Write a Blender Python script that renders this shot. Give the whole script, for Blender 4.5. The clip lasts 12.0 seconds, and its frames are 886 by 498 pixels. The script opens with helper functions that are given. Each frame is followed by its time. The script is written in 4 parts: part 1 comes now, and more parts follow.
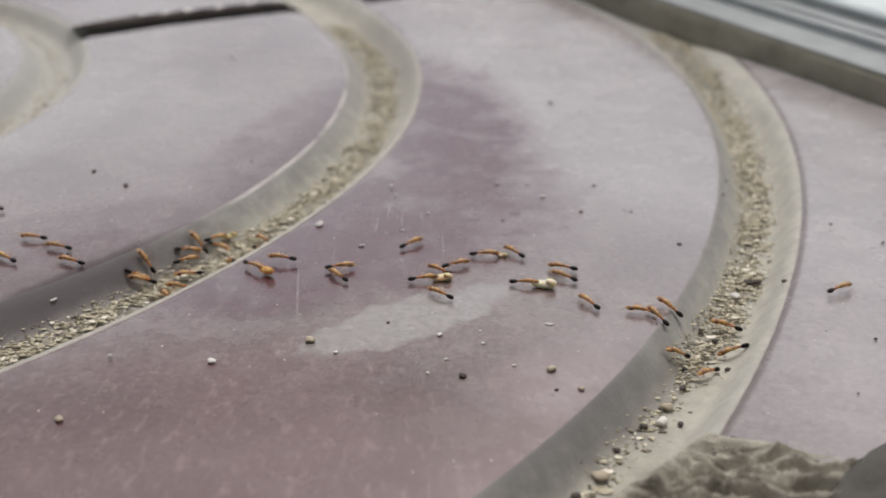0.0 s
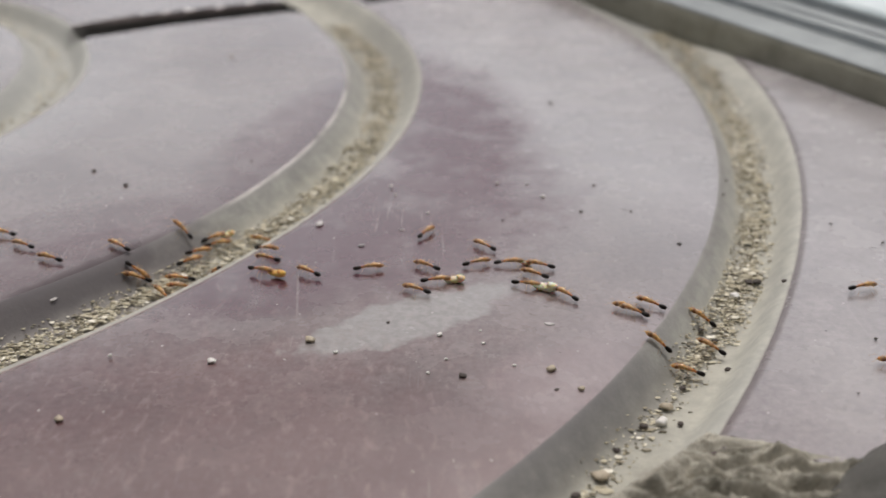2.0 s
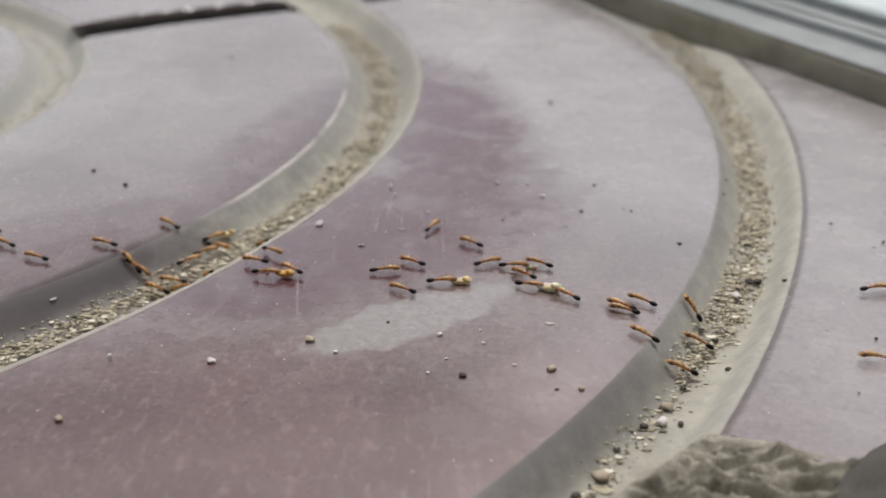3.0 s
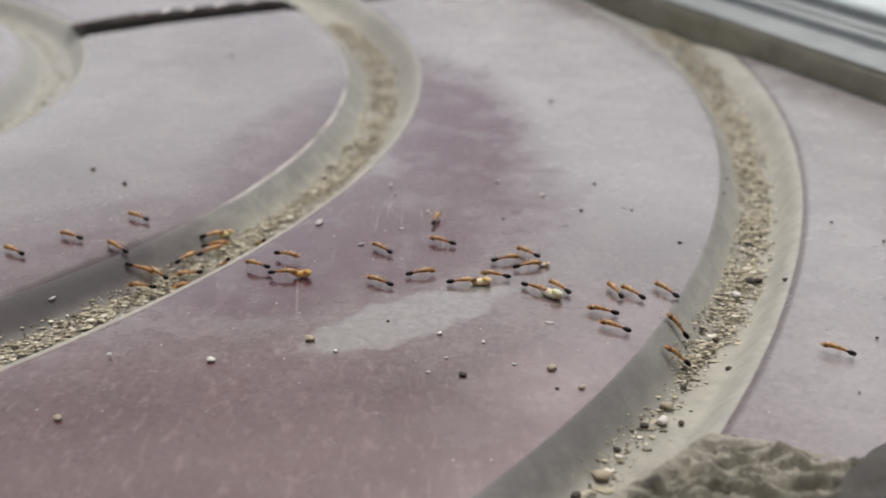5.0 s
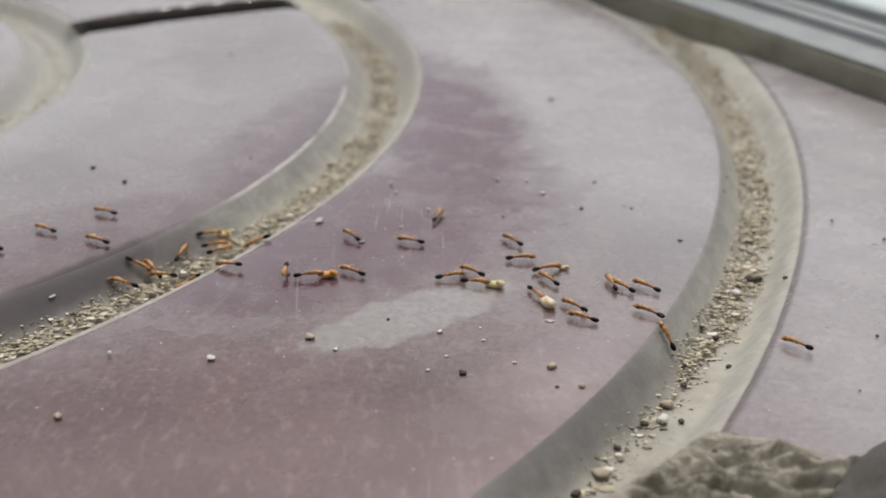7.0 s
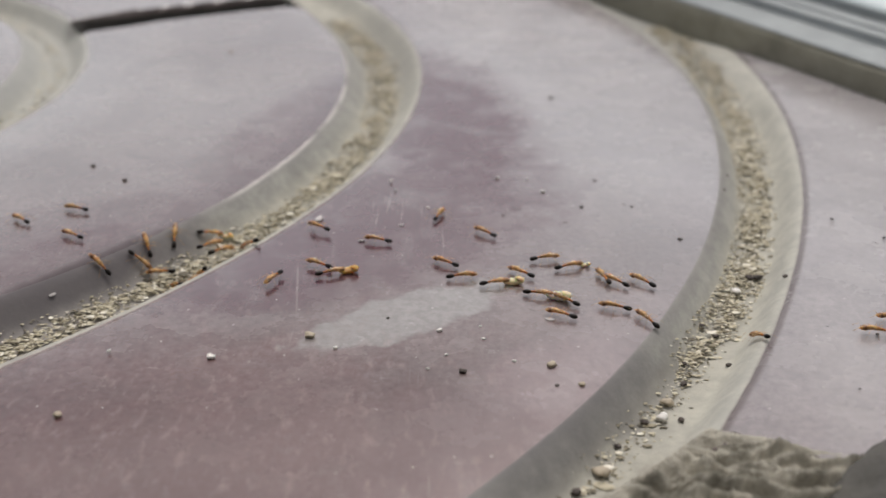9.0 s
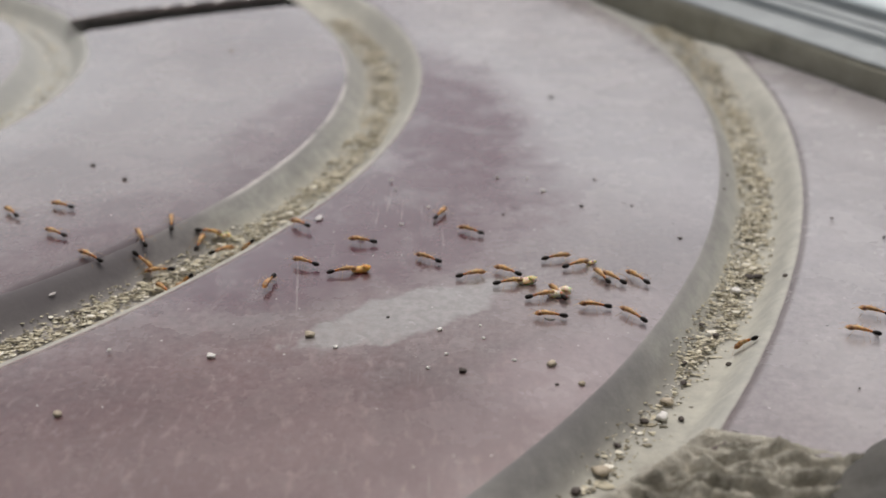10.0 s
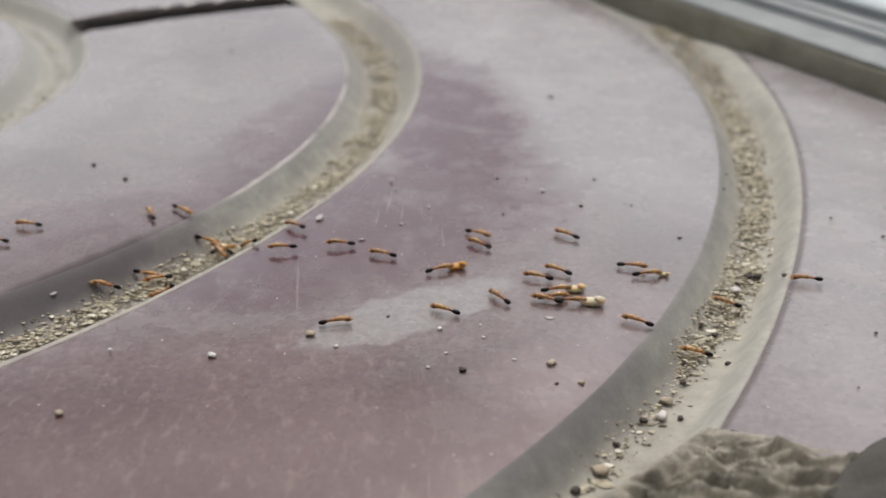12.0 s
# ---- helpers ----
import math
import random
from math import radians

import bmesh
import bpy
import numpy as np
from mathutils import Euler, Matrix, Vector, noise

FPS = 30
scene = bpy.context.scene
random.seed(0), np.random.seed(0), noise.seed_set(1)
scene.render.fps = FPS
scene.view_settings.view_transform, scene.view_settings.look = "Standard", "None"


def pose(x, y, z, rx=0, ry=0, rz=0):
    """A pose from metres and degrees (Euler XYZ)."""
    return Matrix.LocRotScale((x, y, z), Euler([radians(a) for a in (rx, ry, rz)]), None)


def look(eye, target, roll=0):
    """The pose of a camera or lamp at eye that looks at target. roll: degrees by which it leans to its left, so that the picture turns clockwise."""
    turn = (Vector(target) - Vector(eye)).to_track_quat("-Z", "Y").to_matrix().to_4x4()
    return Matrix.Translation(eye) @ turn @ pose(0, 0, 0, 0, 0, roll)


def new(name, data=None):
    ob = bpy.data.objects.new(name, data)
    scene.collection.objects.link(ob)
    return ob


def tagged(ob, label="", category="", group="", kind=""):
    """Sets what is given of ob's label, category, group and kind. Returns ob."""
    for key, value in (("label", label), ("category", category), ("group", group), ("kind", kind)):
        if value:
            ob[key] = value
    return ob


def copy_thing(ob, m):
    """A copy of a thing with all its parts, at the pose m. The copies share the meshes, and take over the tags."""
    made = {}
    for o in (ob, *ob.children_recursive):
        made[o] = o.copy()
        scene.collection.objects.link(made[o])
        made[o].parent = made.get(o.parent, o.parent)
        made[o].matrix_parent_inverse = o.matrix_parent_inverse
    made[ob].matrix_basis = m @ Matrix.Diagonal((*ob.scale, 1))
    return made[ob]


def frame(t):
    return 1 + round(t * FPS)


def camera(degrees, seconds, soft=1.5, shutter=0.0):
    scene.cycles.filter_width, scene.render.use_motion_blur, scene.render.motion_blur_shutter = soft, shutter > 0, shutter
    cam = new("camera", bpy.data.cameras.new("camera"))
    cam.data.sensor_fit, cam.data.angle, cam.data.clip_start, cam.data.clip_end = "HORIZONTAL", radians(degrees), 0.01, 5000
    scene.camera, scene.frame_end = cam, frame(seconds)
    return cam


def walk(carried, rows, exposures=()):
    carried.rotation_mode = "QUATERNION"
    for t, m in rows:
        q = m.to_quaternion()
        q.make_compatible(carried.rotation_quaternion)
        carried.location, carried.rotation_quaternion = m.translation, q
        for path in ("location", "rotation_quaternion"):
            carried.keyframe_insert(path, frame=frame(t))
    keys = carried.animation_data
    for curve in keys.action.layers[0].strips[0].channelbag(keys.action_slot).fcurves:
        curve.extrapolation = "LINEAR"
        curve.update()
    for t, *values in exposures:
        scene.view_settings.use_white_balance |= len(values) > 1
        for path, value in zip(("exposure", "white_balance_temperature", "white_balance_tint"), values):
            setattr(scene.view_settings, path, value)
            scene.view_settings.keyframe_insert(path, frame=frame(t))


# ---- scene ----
MM = 0.001

# The camera, held by hand a few centimetres over the floor.
EYE_HEIGHT = 49.9 * MM
PITCH = 25.883
cam = camera(43.2, 12.0, soft=1.7)
cam.data.dof.use_dof = True
cam.data.dof.focus_distance = 0.100
cam.data.dof.aperture_fstop = 32.0


def stand(tilt, ahead):
    """The camera's pose: degrees tilted further down, millimetres moved ahead."""
    a = radians(PITCH + tilt)
    way = Vector((0, math.cos(a), -math.sin(a)))
    eye = Vector((0, 0, EYE_HEIGHT)) + way * ahead * MM
    return look(eye, eye + way, 0.352)


walk(cam, [(0, stand(0, 0)), (2, stand(.009, 0)), (3, stand(.029, .115)), (5, stand(.081, .29)), (6, stand(.127, .345)),
           (7, stand(.174, .345)), (9, stand(.252, .345)), (10.5, stand(.307, .345)), (11.5, stand(.324, .345)),
           (11.8, stand(.327, .345)), (12, stand(.310, .06))],
     exposures=[(0, .07, 6500, 11), (12, .07, 6500, 11)])

# Daylight: a bright, hazy sky and a wide soft sun.
world = bpy.data.worlds.new("sky")
scene.world = world
world.use_nodes = True
sky = world.node_tree.nodes.new("ShaderNodeTexSky")
sky.sky_type, sky.sun_disc = "NISHITA", False
sky.sun_elevation, sky.sun_rotation = radians(70), radians(8)
sky.dust_density, sky.air_density, sky.ozone_density = 5.0, .5, 0.0
background = world.node_tree.nodes["Background"]
background.inputs["Strength"].default_value = 0.145
haze = world.node_tree.nodes.new("ShaderNodeMix")
haze.data_type = "RGBA"
haze.inputs[0].default_value = .55
haze.inputs[7].default_value = (6.45, 6.35, 6.1, 1)
world.node_tree.links.new(sky.outputs[0], haze.inputs[6])
world.node_tree.links.new(haze.outputs[2], background.inputs["Color"])
sun = new("sun", bpy.data.lights.new("sun", "SUN"))
sun.data.energy, sun.data.angle, sun.data.color = 1.1, radians(25), (1, .98, .95)
sun.matrix_world = look((.10, .68, 1.88), (0, 0, 0))


# ---- materials ----
def material(name, rough=.6, metal=0.0, coat=0.0):
    m = bpy.data.materials.new(name)
    m.use_nodes = True
    b = m.node_tree.nodes["Principled BSDF"]
    b.inputs["Roughness"].default_value = rough
    b.inputs["Metallic"].default_value = metal
    b.inputs["Coat Weight"].default_value = coat
    return m, m.node_tree.nodes, m.node_tree.links, b


def noise_node(nodes, links, coord, scale, detail=4, rough=.55, distortion=0.0):
    n = nodes.new("ShaderNodeTexNoise")
    n.inputs["Scale"].default_value = scale
    n.inputs["Detail"].default_value = detail
    n.inputs["Roughness"].default_value = rough
    n.inputs["Distortion"].default_value = distortion
    links.new(coord, n.inputs["Vector"])
    return n.outputs["Fac"]


def ramp(nodes, links, fac, stops):
    r = nodes.new("ShaderNodeValToRGB")
    r.color_ramp.elements[0].position, r.color_ramp.elements[1].position = stops[0][0], stops[-1][0]
    for p, col in stops[1:-1]:
        r.color_ramp.elements.new(p)
    for e, (p, col) in zip(r.color_ramp.elements, stops):
        e.color = (*col, 1)
    links.new(fac, r.inputs["Fac"])
    return r.outputs["Color"]


def mix(nodes, links, fac, a, b, kind="MIX"):
    n = nodes.new("ShaderNodeMix")
    n.data_type, n.blend_type = "RGBA", kind
    for value, socket in ((fac, n.inputs[0]), (a, n.inputs[6]), (b, n.inputs[7])):
        if isinstance(value, bpy.types.NodeSocket):
            links.new(value, socket)
        elif isinstance(value, tuple):
            socket.default_value = (*value, 1)
        else:
            socket.default_value = value
    return n.outputs[2]


def maths(nodes, links, op, a, b=0.0, clamp=False):
    n = nodes.new("ShaderNodeMath")
    n.operation, n.use_clamp = op, clamp
    for value, socket in ((a, n.inputs[0]), (b, n.inputs[1])):
        if isinstance(value, bpy.types.NodeSocket):
            links.new(value, socket)
        else:
            socket.default_value = value
    return n.outputs[0]


def bump(nodes, links, b, height, strength, distance):
    n = nodes.new("ShaderNodeBump")
    n.inputs["Strength"].default_value, n.inputs["Distance"].default_value = strength, distance
    links.new(height, n.inputs["Height"])
    links.new(n.outputs["Normal"], b.inputs["Normal"])


def spot(nodes, links, coord, x, y, rx, ry, turn, wobble, edge):
    """A mask, 1 inside an uneven oval on the floor, in millimetres."""
    m = nodes.new("ShaderNodeMapping")
    m.vector_type = "TEXTURE"
    m.inputs["Location"].default_value = (x * MM, y * MM, 0)
    m.inputs["Rotation"].default_value = (0, 0, radians(turn))
    m.inputs["Scale"].default_value = (rx * MM, ry * MM, 1)
    links.new(coord, m.inputs["Vector"])
    ln = nodes.new("ShaderNodeVectorMath")
    ln.operation = "LENGTH"
    links.new(m.outputs[0], ln.inputs[0])
    n = noise_node(nodes, links, coord, 260, 5, .6)
    d = maths(nodes, links, "ADD", ln.outputs["Value"], maths(nodes, links, "MULTIPLY", maths(nodes, links, "SUBTRACT", n, .5), wobble))
    r = nodes.new("ShaderNodeMapRange")
    r.interpolation_type = "SMOOTHSTEP"
    links.new(d, r.inputs["Value"])
    r.inputs["From Min"].default_value, r.inputs["From Max"].default_value = 1 - edge, 1 + edge
    r.inputs["To Min"].default_value, r.inputs["To Max"].default_value = 1, 0
    return r.outputs[0]


def step(nodes, links, value, start, end):
    """0 at start, 1 at end, smooth between."""
    r = nodes.new("ShaderNodeMapRange")
    r.interpolation_type = "SMOOTHSTEP"
    links.new(value, r.inputs["Value"])
    lo, hi = min(start, end), max(start, end)
    r.inputs["From Min"].default_value, r.inputs["From Max"].default_value = lo, hi
    r.inputs["To Min"].default_value, r.inputs["To Max"].default_value = (0, 1) if start < end else (1, 0)
    return r.outputs[0]


def world_place(nodes):
    return nodes.new("ShaderNodeNewGeometry").outputs["Position"]


def held_value(nodes, name):
    """A value that the mesh holds point by point."""
    n = nodes.new("ShaderNodeAttribute")
    n.attribute_name = name
    return n.outputs["Fac"]


def tile_paint():
    m, nodes, links, b = material("worn_mauve_paint", .3)
    at = world_place(nodes)
    big = noise_node(nodes, links, at, 30, 6, .62, .5)
    mid = noise_node(nodes, links, at, 130, 6, .65)
    fine = noise_node(nodes, links, at, 1400, 4, .7)
    col = ramp(nodes, links, big, [(.3, (.052, .022, .024)), (.5, (.094, .052, .053)), (.7, (.165, .118, .116))])
    # uneven paint tones; the palest, at (19, 184), paints in a sky reflection
    for x, y, rx, ry, turn, much, tone in ((50, 100, 44, 66, 10, .9, (.38, .362, .37)), (-60, 158, 42, 40, 20, .8, (.275, .258, .236)), (-28, 180, 17, 22, 0, .8, (.15, .125, .122)), (4, 97, 32, 17, 12, .8, (.095, .052, .053)), (-20, 88, 20, 10, 45, .9, (.078, .038, .038)), (58, 150, 22, 26, 0, .9, (.62, .60, .61)), (19, 184, 20, 20, 0, .85, (.66, .645, .64)),
                                           (22, 180, 30, 34, 0, .7, (.36, .342, .335)), (-22, 70, 46, 27, 12, .8, (.076, .022, .022))):
        patch = spot(nodes, links, at, x, y, rx, ry, turn, .8, .55)
        col = mix(nodes, links, maths(nodes, links, "MULTIPLY", patch, much), col, tone)
    dusty = spot(nodes, links, at, 29, 181, 120, 22, 118.6, .6, .5)
    col = mix(nodes, links, maths(nodes, links, "MULTIPLY", dusty, .8), col, (.49, .482, .49))
    col = mix(nodes, links, .32, col, ramp(nodes, links, mid, [(.3, (.10, .070, .070)), (.7, (.31, .275, .265))]))
    col = mix(nodes, links, .34, col, ramp(nodes, links, fine, [(.3, (.06, .045, .045)), (.7, (.38, .335, .325))]))
    # lilac reflection beside the outer groove, painted as a pale stretch
    pale = spot(nodes, links, at, 8.9, 73.1, 24, 7.5, 50, .8, .5)
    col = mix(nodes, links, maths(nodes, links, "MULTIPLY", pale, .45), col, (.33, .275, .29))
    red = spot(nodes, links, at, -30, 58, 36, 26, 15, .9, .5)
    col = mix(nodes, links, maths(nodes, links, "MULTIPLY", red, .5), col, (.092, .028, .030))
    cloud = noise_node(nodes, links, at, 75, 6, .68, .8)
    col = mix(nodes, links, .5, col, mix(nodes, links, step(nodes, links, cloud, .30, .72), (.30, .27, .275), (.72, .71, .71)), "OVERLAY")
    matt = spot(nodes, links, at, -24, 66, 40, 22, 10, .8, .5)
    blotch = maths(nodes, links, "ADD", maths(nodes, links, "MULTIPLY", step(nodes, links, noise_node(nodes, links, at, 170, 7, .7, .6), .32, .62), .75), .52)
    stain_shaded = 0.0
    # a paler oval on the side nearest the camera
    pale_oval = spot(nodes, links, at, -8, 64, 28, 8, 4, .8, .5)
    col = mix(nodes, links, maths(nodes, links, "MULTIPLY", pale_oval, .4), col, (.20, .148, .145))
    # greyer towards the track
    grey = spot(nodes, links, at, 46, 132, 38, 62, 12, .7, .5)
    col = mix(nodes, links, maths(nodes, links, "MULTIPLY", grey, .3), col, (.35, .355, .368))
    # darker purple stains along the trail and behind it, plus painted rim shade
    for x, y, rx, ry, turn, much in ((1, 142, 9, 27, 8, 1.0), (-7, 112, 19, 13, 20, .8), (-15, 103, 15, 9, 28, .55), (-38, 108, 14, 5, 30, .35), (-17, 142, 7, 24, -20, .6), (-5, 99, 14, 6, 25, .65), (-39, 98, 13, 5, 50, .6), (-16.5, 97.5, 11, 7, 40, .75)):
        stain_shade = spot(nodes, links, at, x, y, rx, ry, turn, 1.0, .5)
        stain_shade = maths(nodes, links, "MULTIPLY", stain_shade, blotch, True)
        col = mix(nodes, links, maths(nodes, links, "MULTIPLY", stain_shade, much), col, (.088, .036, .050))
        stain_shaded = maths(nodes, links, "MAXIMUM", stain_shaded, maths(nodes, links, "MULTIPLY", stain_shade, much))
    # paint rubbed off down to the grey cement
    worn = spot(nodes, links, at, -3.2, 88.2, 10.3, 3.5, 33, 1.3, .13)
    scrub = noise_node(nodes, links, at, 420, 5, .7)
    worn = maths(nodes, links, "MULTIPLY", worn, maths(nodes, links, "ADD", maths(nodes, links, "MULTIPLY", scrub, .6), .48), True)
    col = mix(nodes, links, worn, col, mix(nodes, links, step(nodes, links, noise_node(nodes, links, at, 1100, 4, .65), .36, .64), (.25, .24, .232), (.335, .325, .315)))
    # pale scuffs, drawn out one way, and tiny specks
    draw = nodes.new("ShaderNodeMapping")
    draw.inputs["Rotation"].default_value = (0, 0, radians(35))
    draw.inputs["Scale"].default_value = (1, .45, 1)
    links.new(at, draw.inputs["Vector"])
    scuff = noise_node(nodes, links, draw.outputs[0], 900, 5, .7)
    far = noise_node(nodes, links, at, 60, 3)
    mark = maths(nodes, links, "MULTIPLY", maths(nodes, links, "MULTIPLY", maths(nodes, links, "SUBTRACT", scuff, .52), 3.0, True), maths(nodes, links, "MULTIPLY", maths(nodes, links, "SUBTRACT", far, .42), 3.5, True))
    col = mix(nodes, links, maths(nodes, links, "MULTIPLY", mark, .42), col, (.45, .42, .39))
    broad = maths(nodes, links, "MULTIPLY", maths(nodes, links, "SUBTRACT", noise_node(nodes, links, draw.outputs[0], 1050, 3, .55), .55), 6.0, True)
    col = mix(nodes, links, maths(nodes, links, "MULTIPLY", maths(nodes, links, "MULTIPLY", broad, matt), .30), col, (.40, .31, .29))
    # one long scratch
    nick = spot(nodes, links, at, -13.72, 93.31, 5.22, .1, 96.1, .9, .4)
    col = mix(nodes, links, maths(nodes, links, "MULTIPLY", nick, .28), col, (.42, .38, .36))
    lines = nodes.new("ShaderNodeMapping")
    lines.inputs["Rotation"].default_value = (0, 0, radians(62))
    lines.inputs["Scale"].default_value = (1, .035, 1)
    links.new(at, lines.inputs["Vector"])
    scratch = maths(nodes, links, "MULTIPLY", maths(nodes, links, "SUBTRACT", noise_node(nodes, links, lines.outputs[0], 2600, 2, .5), .66), 9.0, True)
    scratch = maths(nodes, links, "MULTIPLY", scratch, maths(nodes, links, "MULTIPLY", maths(nodes, links, "SUBTRACT", far, .45), 4.0, True))
    col = mix(nodes, links, maths(nodes, links, "MULTIPLY", scratch, .5), col, (.42, .39, .37))
    for scale, reach, tone, much in ((430, .046, (.60, .57, .53), .75), (300, .035, (.05, .04, .035), .8)):
        v = nodes.new("ShaderNodeTexVoronoi")
        v.inputs["Scale"].default_value = scale
        links.new(at, v.inputs["Vector"])
        speck = maths(nodes, links, "LESS_THAN", v.outputs["Distance"], reach)
        col = mix(nodes, links, maths(nodes, links, "MULTIPLY", speck, much), col, tone)
    apart = nodes.new("ShaderNodeSeparateXYZ")
    links.new(at, apart.inputs[0])
    level = maths(nodes, links, "ADD", apart.outputs[2], maths(nodes, links, "MULTIPLY", maths(nodes, links, "SUBTRACT", mid, .5), .0003))
    within = held_value(nodes, "within")
    within = maths(nodes, links, "ADD", within, maths(nodes, links, "MULTIPLY", maths(nodes, links, "SUBTRACT", noise_node(nodes, links, at, 420, 4, .6), .5), .22))
    side = held_value(nodes, "side")
    inner, outer = step(nodes, links, side, .5, .2), step(nodes, links, side, .5, .8)
    ln = nodes.new("ShaderNodeVectorMath")
    ln.operation = "DISTANCE"
    ln.inputs[1].default_value = (-.11523, .15884, 0)
    links.new(at, ln.inputs[0])
    last_ring = step(nodes, links, ln.outputs["Value"], .134, .138)
    # shade of the rounded inner rim of the middle ring, painted as darker mauve
    rim_shade = maths(nodes, links, "MULTIPLY", maths(nodes, links, "MULTIPLY", step(nodes, links, within, -3.6, -.4), inner), maths(nodes, links, "SUBTRACT", 1.0, last_ring))
    rim_shade = maths(nodes, links, "MULTIPLY", rim_shade, spot(nodes, links, at, -24, 120, 48, 38, 40, .8, .4))
    col = mix(nodes, links, maths(nodes, links, "MULTIPLY", rim_shade, .6), col, (.075, .045, .055))
    # shadow band where the near groove edge rounds off, painted dark
    edge_shade = spot(nodes, links, at, -34.2, 99.0, 18, 1.6, 51, .9, .6)
    col = mix(nodes, links, maths(nodes, links, "MULTIPLY", edge_shade, .8), col, (.045, .032, .036))
    # a dark line outside the last ring
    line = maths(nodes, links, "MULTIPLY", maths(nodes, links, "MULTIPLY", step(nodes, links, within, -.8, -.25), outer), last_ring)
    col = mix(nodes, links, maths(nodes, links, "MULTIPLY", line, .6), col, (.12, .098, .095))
    # bare cement where the press went deep, and pale dust on the groove floors
    bare = maths(nodes, links, "MAXIMUM", step(nodes, links, within, .0, .22), step(nodes, links, level, -.0008, -.0011))
    raw = ramp(nodes, links, mid, [(.28, (.28, .284, .275)), (.72, (.45, .453, .435))])
    raw = mix(nodes, links, .3, raw, ramp(nodes, links, fine, [(.3, (.20, .195, .165)), (.7, (.44, .43, .38))]))
    raw = mix(nodes, links, maths(nodes, links, "MULTIPLY", step(nodes, links, level, -.0016, -.0031), .6), raw, (.46, .45, .385))
    # mauve-grey shade painted on the inner walls, with a painted highlight at their lip
    inner_shade = maths(nodes, links, "MULTIPLY", step(nodes, links, within, 1.5, .3), inner)
    raw = mix(nodes, links, maths(nodes, links, "MULTIPLY", inner_shade, .5), raw, (.17, .162, .165))
    lip = maths(nodes, links, "MULTIPLY", step(nodes, links, within, .75, .3), maths(nodes, links, "SUBTRACT", 1.0, last_ring))
    lip = maths(nodes, links, "MULTIPLY", maths(nodes, links, "MULTIPLY", lip, inner), spot(nodes, links, at, -4, 150, 34, 42, 0, .3, .2))
    lip = maths(nodes, links, "MULTIPLY", lip, step(nodes, links, noise_node(nodes, links, at, 160, 4, .6), .35, .6))
    raw = mix(nodes, links, maths(nodes, links, "MULTIPLY", lip, .8), raw, (.66, .63, .62))
    # outer walls painted paler, as the side that catches the light
    beige = maths(nodes, links, "MULTIPLY", outer, maths(nodes, links, "SUBTRACT", 1.0, inner_shade))
    raw = mix(nodes, links, maths(nodes, links, "MULTIPLY", beige, .6), raw, (.49, .485, .435))
    smear = noise_node(nodes, links, at, 430, 5, .65, .3)
    raw = mix(nodes, links, .32, raw, mix(nodes, links, step(nodes, links, smear, .34, .66), (.34, .33, .32), (.66, .65, .60)), "OVERLAY")
    ashen = spot(nodes, links, at, -65, 176, 40, 34, 0, .6, .5)
    raw = mix(nodes, links, maths(nodes, links, "MULTIPLY", ashen, .6), raw, (.42, .427, .41))
    tint = spot(nodes, links, at, -38, 92, 18, 7, 52, 1.0, .4)
    raw = mix(nodes, links, maths(nodes, links, "MULTIPLY", tint, .5), raw, (.25, .225, .24))
    # shade painted along the camera side of two grooves
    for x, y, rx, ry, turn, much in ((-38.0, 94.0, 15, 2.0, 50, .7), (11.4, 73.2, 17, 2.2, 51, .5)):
        slope_shade = spot(nodes, links, at, x, y, rx, ry, turn, .9, .5)
        raw = mix(nodes, links, maths(nodes, links, "MULTIPLY", slope_shade, much), raw, (.085, .078, .085))
    raw = mix(nodes, links, maths(nodes, links, "MULTIPLY", edge_shade, .3), raw, (.07, .058, .062))
    silt = spot(nodes, links, at, 13.5, 64.2, 8, 2.6, 55, 1.0, .5)
    raw = mix(nodes, links, maths(nodes, links, "MULTIPLY", silt, .5), raw, (.17, .14, .10))
    # shade inside the cross grooves, painted as a dark fill
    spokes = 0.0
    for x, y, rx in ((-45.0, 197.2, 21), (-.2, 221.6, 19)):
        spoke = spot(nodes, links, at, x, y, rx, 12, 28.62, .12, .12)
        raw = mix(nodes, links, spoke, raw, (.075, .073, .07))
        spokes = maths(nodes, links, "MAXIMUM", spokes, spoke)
    dim = spot(nodes, links, at, -5, 180, 18, 24, 0, .6, .5)
    raw = mix(nodes, links, maths(nodes, links, "MULTIPLY", dim, .5), raw, (.27, .265, .245))
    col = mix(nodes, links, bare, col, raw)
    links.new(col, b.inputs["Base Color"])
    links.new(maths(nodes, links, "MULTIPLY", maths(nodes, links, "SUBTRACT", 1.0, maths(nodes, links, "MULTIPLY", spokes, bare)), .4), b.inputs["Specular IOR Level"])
    dull = maths(nodes, links, "MULTIPLY", bare, .5)
    links.new(maths(nodes, links, "ADD", maths(nodes, links, "ADD", maths(nodes, links, "MULTIPLY", mid, .25), .14), dull), b.inputs["Roughness"])
    behind = maths(nodes, links, "MULTIPLY", spot(nodes, links, at, -28, 180, 20, 26, 0, .6, .5), .5)
    stain_shaded = maths(nodes, links, "MAXIMUM", stain_shaded, behind)
    keep = maths(nodes, links, "SUBTRACT", 1.0, maths(nodes, links, "MAXIMUM", maths(nodes, links, "MAXIMUM", line, edge_shade), maths(nodes, links, "MULTIPLY", stain_shaded, .55)))
    gloss = maths(nodes, links, "SUBTRACT", maths(nodes, links, "SUBTRACT", 1.0, maths(nodes, links, "MULTIPLY", dusty, .75)), maths(nodes, links, "MULTIPLY", matt, .68))
